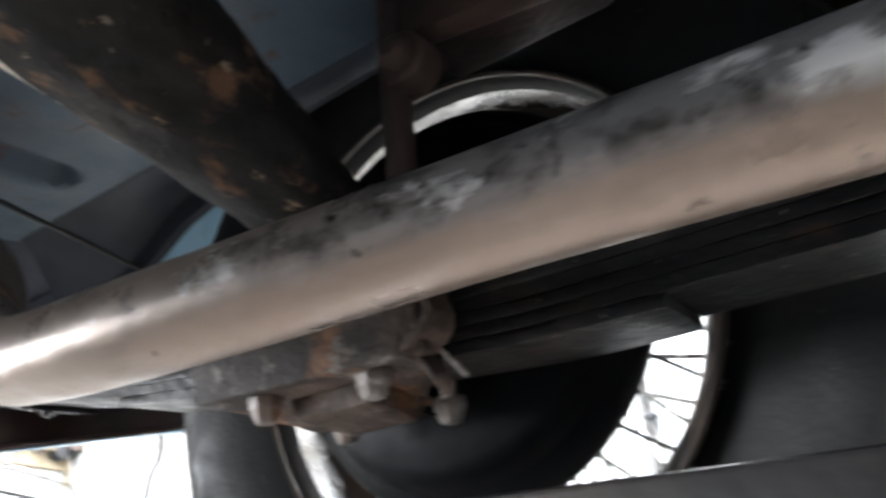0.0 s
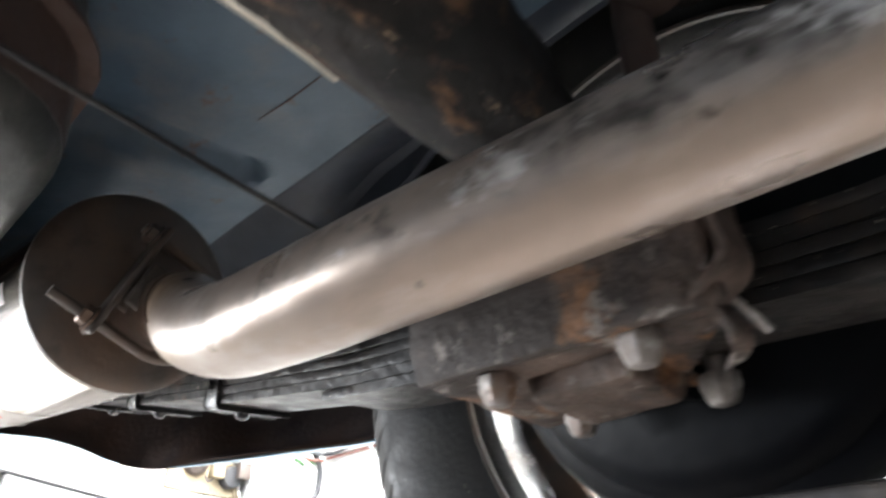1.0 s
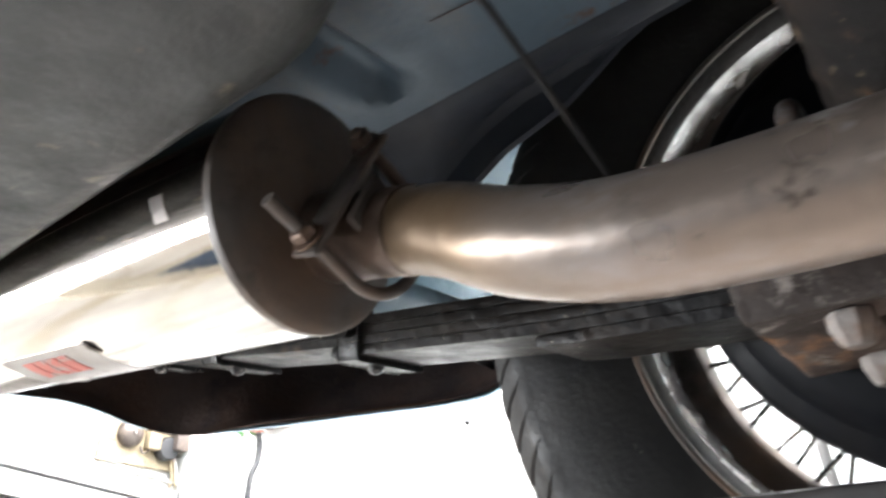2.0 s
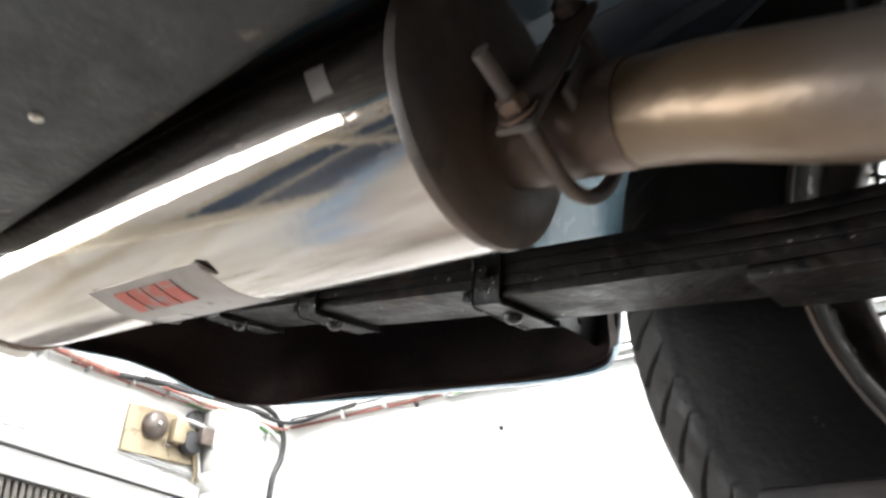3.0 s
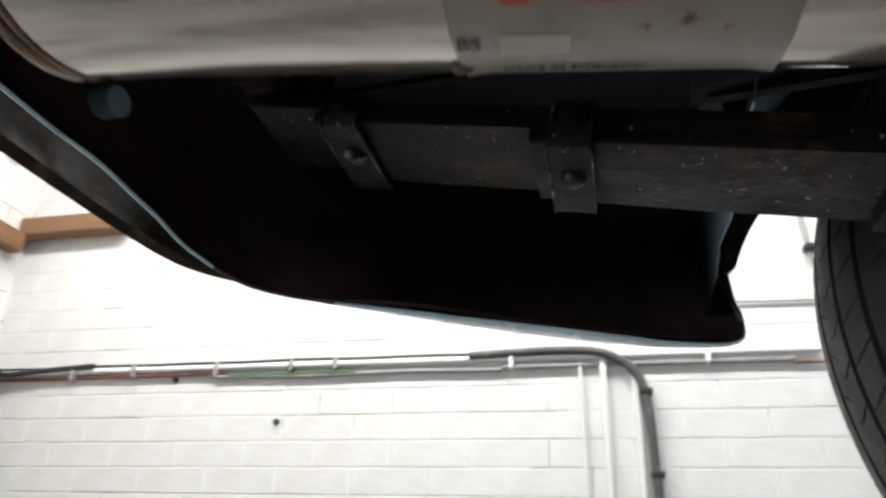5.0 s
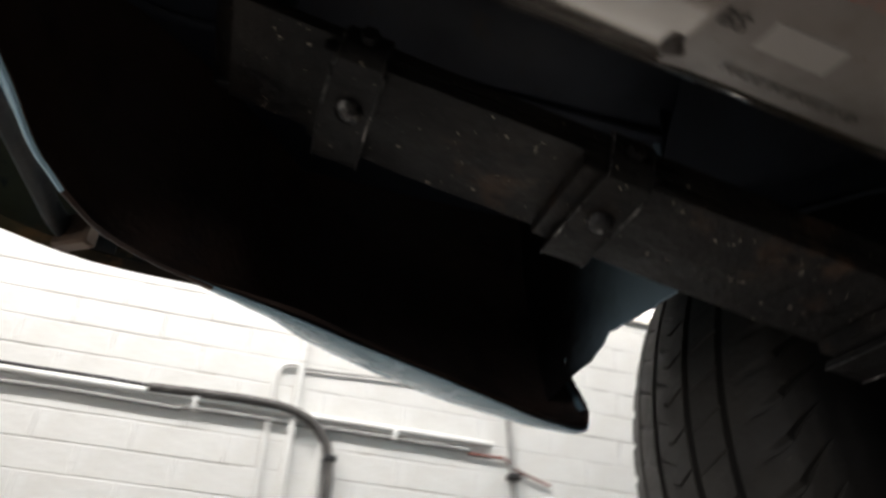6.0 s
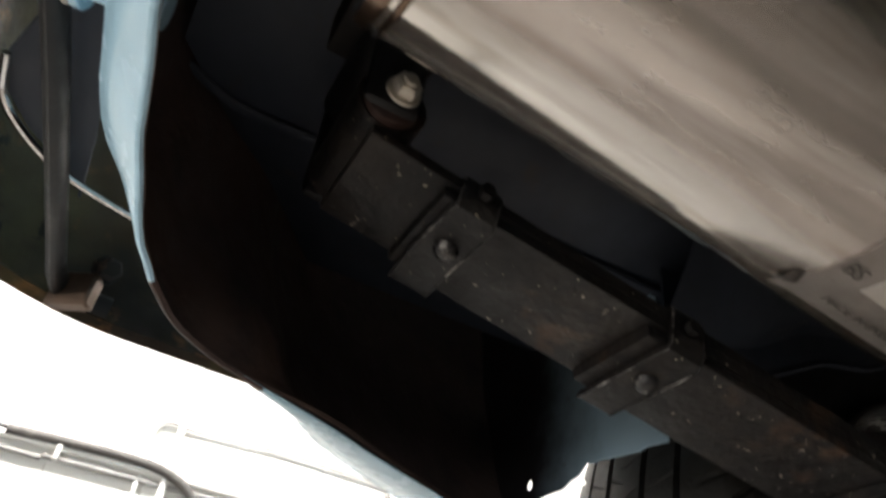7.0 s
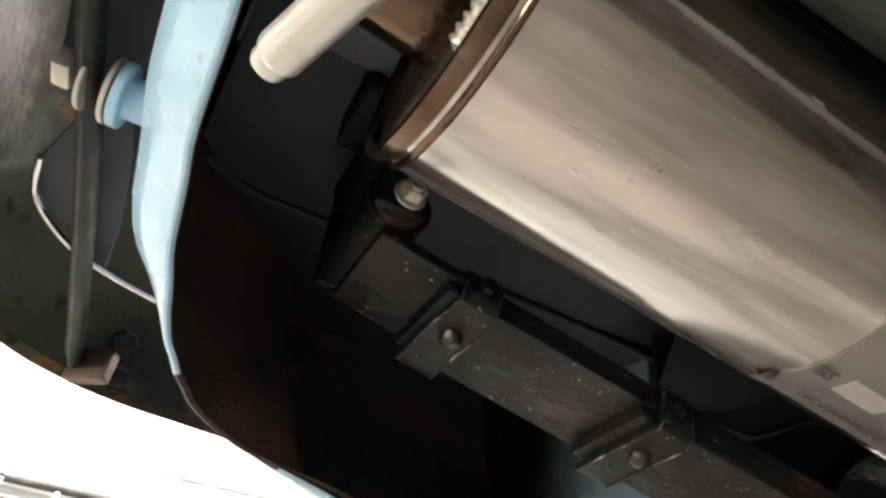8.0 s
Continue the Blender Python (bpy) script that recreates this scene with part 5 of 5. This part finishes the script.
cable("cable", run(0.010, -0.018, -1.75, -0.86, 0.004, 6.0), 0.006, cable_grey, "grey cable under the conduit")
cable("cable", run(0.010, -0.020, -0.085, 0.25, 0.003, 7.0)[:8] + [(0.06, NY - 0.01, 2.125), (0.16, NY - 0.01, 2.095)], 0.004, cable_red, "thin red cable sagging along the wall")
cable("armoured_cable", [(-0.95, NY - 0.02, 2.193), (-0.83, NY - 0.022, 2.197), (-0.70, NY - 0.022, 2.200), (-0.60, NY - 0.022, 2.194), (-0.53, NY - 0.022, 2.170), (-0.487, NY - 0.022, 2.125), (-0.470, NY - 0.022, 2.07), (-0.462, NY - 0.022, 1.98), (-0.458, NY - 0.022, 1.80), (-0.455, NY - 0.022, 1.50), (-0.455, NY - 0.022, 0.9)], 0.0125, armour_grey, "thick black armoured cable bending down the wall")
cable("conduit", [(-0.492, NY - 0.010, 2.15), (-0.491, NY - 0.010, 1.9), (-0.490, NY - 0.010, 1.2)], 0.009, white_paint, "white-painted conduit running down the wall", "conduit")
cable("conduit", [(-0.578, NY - 0.012, 2.75), (-0.578, NY - 0.012, 2.4), (-0.575, NY - 0.012, 1.9), (-0.575, NY - 0.012, 1.2)], 0.010, white_paint, "white-painted conduit running down the wall", "conduit")
cable("cable", [(-0.578, NY - 0.012, 2.318), (-0.606, NY - 0.010, 2.322), (-0.632, NY - 0.010, 2.308), (-0.643, NY - 0.010, 2.27), (-0.640, NY - 0.010, 2.20), (-0.635, NY - 0.010, 1.9), (-0.632, NY - 0.010, 1.3)], 0.006, white_paint, "white-painted cable looped on the wall", "cable")
cable("cable", [(-0.575, NY - 0.008, 2.315), (-0.50, NY - 0.008, 2.318), (-0.30, NY - 0.008, 2.328), (-0.10, NY - 0.008, 2.324), (0.20, NY - 0.008, 2.32)], 0.0035, cable_grey, "thin grey cable along the wall")
cable("cable", [(-0.014, NY - 0.012, 2.70), (-0.006, NY - 0.012, 2.58), (0.003, NY - 0.012, 2.472), (0.028, NY - 0.012, 2.28), (0.047, NY - 0.012, 2.103), (0.058, NY - 0.012, 1.907), (0.062, NY - 0.012, 1.4)], 0.0075, cable_grey, "grey cable running down the wall")
for x, z, h in ((-1.756, 2.176, 0.05), (-1.505, 2.182, 0.035), (-1.362, 2.182, 0.035), (-2.276, 2.176, 0.045), (-0.830, 2.180, 0.055), (-2.05, 2.178, 0.04), (-0.30, 2.168, 0.03)):
    b = block(x - 0.007, x + 0.007, NY - 0.030, NY - 0.001, z - h / 2, z + h / 2, 0.003)
    tagged(part("cable_clip", b, white_paint if x > -0.9 else cable_grey), "small clip holding cables to the wall", "clip", "wall clips")
for x, z in ((-0.468, 2.080), (-0.456, 1.865), (0.003, 2.472), (0.047, 2.103)):
    b = block(x - 0.017, x + 0.017, NY - 0.037, NY - 0.001, z - 0.008, z + 0.008, 0.003)
    tagged(part("cable_clip", b, cable_black), "black clip holding a cable to the wall", "clip", "wall clips")
for x, z in ((-1.539, 2.016), (-1.905, 2.152)):
    b = bmesh.new()
    lathe(b, [(0.010, 0.0), (0.008, 0.004), (0.004, 0.007), (0.004, 0.016)], along((0, -1, 0.1), (x, NY, z)), 10)
    tagged(part("wall_plug", b, cable_black), "old dark nail and plug in the wall", "nail", "wall plugs")

# end wall: bell board, cupboard, pipes
def wy(y, z, off=0.0):
    return Vector((WX + off, y, z))


bell = thing("bell_board", "cream board with an old alarm bell and switch gear", "alarm bell")
b = bmesh.new()
box(b, (0.018, 0.312, 0.168), pose(WX + 0.010, 1.676, 2.084, -7, 0, 0), 0.003)
part("board", b, board_cream, bell)
b = bmesh.new()
lathe(b, [(0.050, 0.0), (0.049, 0.012), (0.040, 0.024), (0.022, 0.032), (0.006, 0.034), (0.006, 0.040), (0.001, 0.041)], along((1, 0, 0), wy(1.628, 2.115, 0.022)), 32)
part("gong", b, bell_metal, bell, "dull brown bell gong")
b = bmesh.new()
lathe(b, [(0.006, 0.0), (0.006, 0.003), (0.003, 0.005)], along((1, 0, 0), wy(1.628, 2.115, 0.060)), 12)
part("gong_screw", b, chrome, bell, "bright centre screw")
b = bmesh.new()
box(b, (0.045, 0.050, 0.085), pose(WX + 0.042, 1.712, 2.098, -8, 0, 0), 0.005, 2)
part("bell_motor", b, board_cream, bell, "grimy cream motor housing")
b = bmesh.new()
tube(b, smooth_path([wy(1.668, 2.068, 0.03), wy(1.675, 2.045, 0.035), wy(1.690, 2.050, 0.04), wy(1.705, 2.068, 0.045)], 5), 0.004, 8)
part("striker", b, bell_metal, bell, "bent striker arm")
b = bmesh.new()
lathe(b, [(0.044, 0.0), (0.044, 0.030), (0.038, 0.040), (0.012, 0.044)], along((1, 0, 0), wy(1.772, 2.062, 0.020)), 28)
part("switch", b, cable_black, bell, "dark round switch body")
b = bmesh.new()
box(b, (0.060, 0.052, 0.062), pose(WX + 0.062, 1.808, 2.082, -8, 0, 0), 0.004, 2)
part("switch_cover", b, bell_metal, bell, "dark grey switch cover")
b = bmesh.new()
tube(b, smooth_path([wy(1.700, 2.142, 0.05), wy(1.76, 2.132, 0.06), wy(1.82, 2.112, 0.06)], 5), 0.010, 10)
part("top_cover", b, grey_panel, bell, "dull grey conduit across the top of the gear")
b = bmesh.new()
lathe(b, [(0.040, 0.0), (0.040, 0.016), (0.030, 0.020)], along((1, 0, 0), wy(1.800, 2.150, 0.001)), 24)
part("rear_cover", b, cable_black, bell, "black round cover behind the gear")
for k, dy in enumerate((0.0, 0.012, 0.022)):
    b = bmesh.new()
    tube(b, smooth_path([wy(1.790 + dy, 2.03, 0.03), wy(1.800 + dy, 1.985, 0.028), wy(1.806 + dy, 1.95, 0.024), wy(1.80 + 2 * dy, 1.925, 0.022)], 5), 0.0045, 8)
    part("gear_wire", b, board_cream if k < 2 else white_paint, bell, "grimy wire leaving the gear")
pier = tagged(new("brick_pier"), "white-painted brick pier in the corner under the cables", "pier", kind="structure")
part("core", block(WX, WX + 0.098, 1.837, 2.028, 0.0, 2.180), mortar_paint, pier, smooth=False)
for k in range(9):
    part("brick", block(WX + 0.001, WX + 0.100, 1.835, 2.030, 2.185 - BH * (k + 1) + 0.0018, 2.185 - BH * k, 0.0022, 2), white_paint, pier)
cable("conduit", [wy(2.045, 2.17, 0.012), wy(2.045, 1.9, 0.012), wy(2.045, 1.2, 0.012)], 0.010, white_paint, "white-painted conduit beside the brick pier", "conduit")
cable("cable", [wy(1.02, 2.385, 0.034), wy(1.20, 2.335, 0.035), wy(1.34, 2.297, 0.036), wy(1.46, 2.272, 0.036)], 0.0125, cable_red, "thick faded red hose clipped along the end wall")
for y, r in ((2.100, 0.016), (2.135, 0.010)):
    cable("conduit", [wy(y, 2.16, 0.02), wy(y, 1.9, 0.02), wy(y, 1.0, 0.02)], r, white_paint, "white-painted vertical pipe in the corner", "pipe")
cable("armoured_cable", [wy(1.45, 2.272, 0.035), wy(1.63, 2.265, 0.040), wy(1.84, 2.254, 0.045), wy(2.00, 2.249, 0.045), wy(2.08, 2.241, 0.045), wy(2.156, 2.204, 0.045), wy(2.198, 2.126, 0.045), wy(2.19, 2.033, 0.045), wy(2.15, 1.942, 0.045), wy(2.13, 1.7, 0.045), wy(2.13, 1.2, 0.045)], 0.012, cable_black, "thick black cable bending down in the corner", n=8)
cable("armoured_cable", [wy(2.05, 2.205, 0.05), wy(2.17, 2.180, 0.06), (-2.52, NY - 0.03, 2.178), (-2.40, NY - 0.026, 2.188), (-2.2, NY - 0.024, 2.20)], 0.009, cable_black, "black cable sweeping round the corner", n=8)
cable("conduit", [wy(1.02, 2.37, 0.016), wy(1.29, 2.316, 0.016), wy(1.375, 2.289, 0.016), wy(1.73, 2.232, 0.016), wy(1.84, 2.208, 0.016), wy(2.04, 2.188, 0.016), wy(2.22, 2.157, 0.016)], 0.011, white_paint, "pale painted conduit climbing along the end wall", "conduit")
cable("cable", [wy(1.3, 2.292, 0.022), wy(1.7, 2.218, 0.024), wy(2.0, 2.172, 0.026), wy(2.2, 2.146, 0.026)], 0.005, cable_red, "red cable along the end wall")
cable("cable", [wy(1.75, 2.205, 0.03), wy(1.95, 2.172, 0.034), wy(2.1, 2.152, 0.034), wy(2.2, 2.140, 0.03)], 0.005, cable_green, "green cable along the end wall")
for dz in (0.0, -0.036):
    cable("cable", [wy(1.05, 2.50 + dz, 0.012), wy(1.64, 2.367 + dz, 0.012), wy(1.85, 2.333 + dz, 0.012), wy(2.16, 2.268 + dz, 0.012)], 0.0035, cable_grey, "thin grey cable along the end wall")
cable("cable", [wy(1.02, 2.107, 0.012), wy(1.15, 2.085, 0.012), wy(1.53, 2.021, 0.012), wy(1.70, 1.98, 0.014), wy(1.83, 1.946, 0.014)], 0.004, cable_grey, "thin slack cable under the bell board")
cable("cable", [wy(1.02, 2.085, 0.012), wy(1.20, 2.060, 0.012), wy(1.55, 2.003, 0.012), wy(1.74, 1.962, 0.014), wy(1.83, 1.934, 0.014)], 0.004, cable_grey, "thin slack grey cable under the bell board")
def fascia_top(y):
    return 2.046 - 0.2215 * (y - 1.188)


lintel = tagged(new("door_lintel"), "grey painted timber lintel in two boards on the end wall", "lintel", kind="structure")
part("board", box(bmesh.new(), (0.045, 0.89, 0.050), pose(WX + 0.0235, 1.385, fascia_top(1.385) - 0.026, -12.5, 0, 0), 0.003), grey_panel, lintel)
part("board", box(bmesh.new(), (0.034, 0.87, 0.080), pose(WX + 0.018, 1.385, fascia_top(1.385) - 0.097, -12.5, 0, 0), 0.003), grey_panel, lintel)
# black strip drawn as the shadow in the gap between the boards
part("joint_shadow", box(bmesh.new(), (0.020, 0.87, 0.005), pose(WX + 0.011, 1.385, fascia_top(1.385) - 0.0545, -12.5, 0, 0)), cable_black, lintel)
shut = thing("roller_shutter", "dark ribbed steel shutter panel under the lintel", "shutter")
for k in range(20):
    y = 0.97 + 0.022 * k
    b = block(WX + 0.001, WX + 0.022, y, y + 0.014, 1.2, fascia_top(y) - 0.142, 0.003)
    part("slat", b, shutter_steel, shut)
# odd lengths of cable tangled over the pier
for pts, r, mat, words in (
        (((1.62, 2.246), (1.72, 2.226), (1.80, 2.204), (1.90, 2.196), (2.02, 2.172), (2.14, 2.150), (2.20, 2.150)), 0.0055, cable_red, "faded red cable over the brick pier"),
        (((1.74, 2.232), (1.83, 2.222), (1.93, 2.204), (2.03, 2.170), (2.11, 2.140), (2.16, 2.100)), 0.0060, white_paint, "dirty white cable over the brick pier"),
        (((1.78, 2.214), (1.86, 2.196), (1.95, 2.180), (2.05, 2.150), (2.10, 2.125)), 0.0060, cable_green, "green cable hanging over the brick pier"),
        (((1.55, 2.268), (1.70, 2.246), (1.85, 2.228), (2.00, 2.214), (2.10, 2.196)), 0.0090, cable_black, "black cable in the bundle along the end wall")):
    cable("cable", [wy(y, z, 0.062 + 0.0015 * k) for k, (y, z) in enumerate(pts)], r, mat, words)
for y, z in ((1.20, 2.318), (1.36, 2.288), (1.52, 2.262), (1.66, 2.240)):
    b = block(WX + 0.001, WX + 0.044, y - 0.004, y + 0.004, z - 0.020, z + 0.012, 0.002)
    tagged(part("cable_clip", b, cable_grey), "grey saddle clip on the end wall", "clip", "wall clips")

# timber plates
b = block(-2.64, -2.20, NY - 0.06, NY - 0.001, 2.690, 2.765, 0.006)
tagged(part("wall_plate", b, timber), "dark brown timber plate on the wall", "timber")
b = block(WX + 0.001, WX + 0.06, 1.80, NY - 0.062, 2.615, 2.690, 0.006)
tagged(part("wall_plate", b, timber), "dark brown timber plate on the wall", "timber")
tube_fitting(0.595, NY - 0.032, 2.722, 1.25)
cable("conduit", [(-0.05, NY - 0.008, 2.667), (0.4, NY - 0.008, 2.668), (1.2, NY - 0.008, 2.667)], 0.007, cable_grey, "grey conduit under the wall tube", "conduit")

# ---- bricks ----
white_brick = sloped_brick_mesh("brick", white_paint, BL - 0.55 * JOINT, 0.003)
white_half = sloped_brick_mesh("brick", white_paint, BL / 2 - JOINT, 0.003)
rng = random.Random(4)


def lay(parent, origin, direction, n_across, z0, courses, face, both_ends):
    """Courses of bricks in stretcher bond; face is the turn about z of a brick that looks to -y."""
    for c in range(courses):
        for k in range(n_across):
            s = (k + 0.5 + (0.5 if c % 2 else 0)) * BL
            p = Vector(origin) + Vector(direction) * s + Vector((0, 0, z0 + (c + 0.5) * BH))
            ob = new("brick", white_brick)
            ob.parent = parent
            jog = rng.uniform(-0.0004, 0.0004)
            ob.matrix_world = pose(p.x, p.y, p.z, rng.uniform(-0.25, 0.25), rng.uniform(-0.35, 0.35), face) @ Matrix.Translation((0, jog, 0))
        if not (c % 2 or both_ends):
            continue
        # a half brick closes the course at the corner
        p = Vector(origin) + Vector(direction) * (0.25 * BL if c % 2 else (n_across + 0.25) * BL) + Vector((0, 0, z0 + (c + 0.5) * BH))
        ob = new("brick", white_half)
        ob.parent = parent
        ob.matrix_world = pose(p.x, p.y, p.z, 0, rng.uniform(-0.3, 0.3), face)


lay(wall_n, (-2.645, NY, 0), (1, 0, 0), 14, 1.66, 17, 0, False)
lay(wall_w, (WX, NY - 1.24, 0), (0, 1, 0), 5, 1.66, 17, 90, True)
# the rest of the brickwork, too far off to pick apart
bm = bmesh.new()
verts, faces = [], []
for c in range(45):
    for k in range(31):
        x, z = -2.645 + (k + 0.5 + (0.5 if c % 2 else 0)) * BL, (c + 0.5) * BH
        if x > 4.1 or (1.66 < z < 1.66 + 17 * BH and x < 0.60):
            continue
        i = len(verts)
        hx, hz = (BL - JOINT) / 2, (BH - JOINT) / 2
        verts += [(x - hx, NY + 0.0012, z - hz), (x + hx, NY + 0.0012, z - hz), (x + hx, NY + 0.0012, z + hz), (x - hx, NY + 0.0012, z + hz), (x - hx + 0.003, NY, z - hz + 0.003), (x + hx - 0.003, NY, z - hz + 0.003), (x + hx - 0.003, NY, z + hz - 0.003), (x - hx + 0.003, NY, z + hz - 0.003)]
        faces += [(i + 4, i + 5, i + 6, i + 7), (i, i + 1, i + 5, i + 4), (i + 1, i + 2, i + 6, i + 5), (i + 2, i + 3, i + 7, i + 6), (i + 3, i, i + 4, i + 7)]
bm.free()
me = bpy.data.meshes.new("brickwork")
me.from_pydata(verts, [], faces)
me.materials.append(white_paint)
rest = new("brickwork", me)
rest.parent = wall_n
rest["kind"] = "stuff"
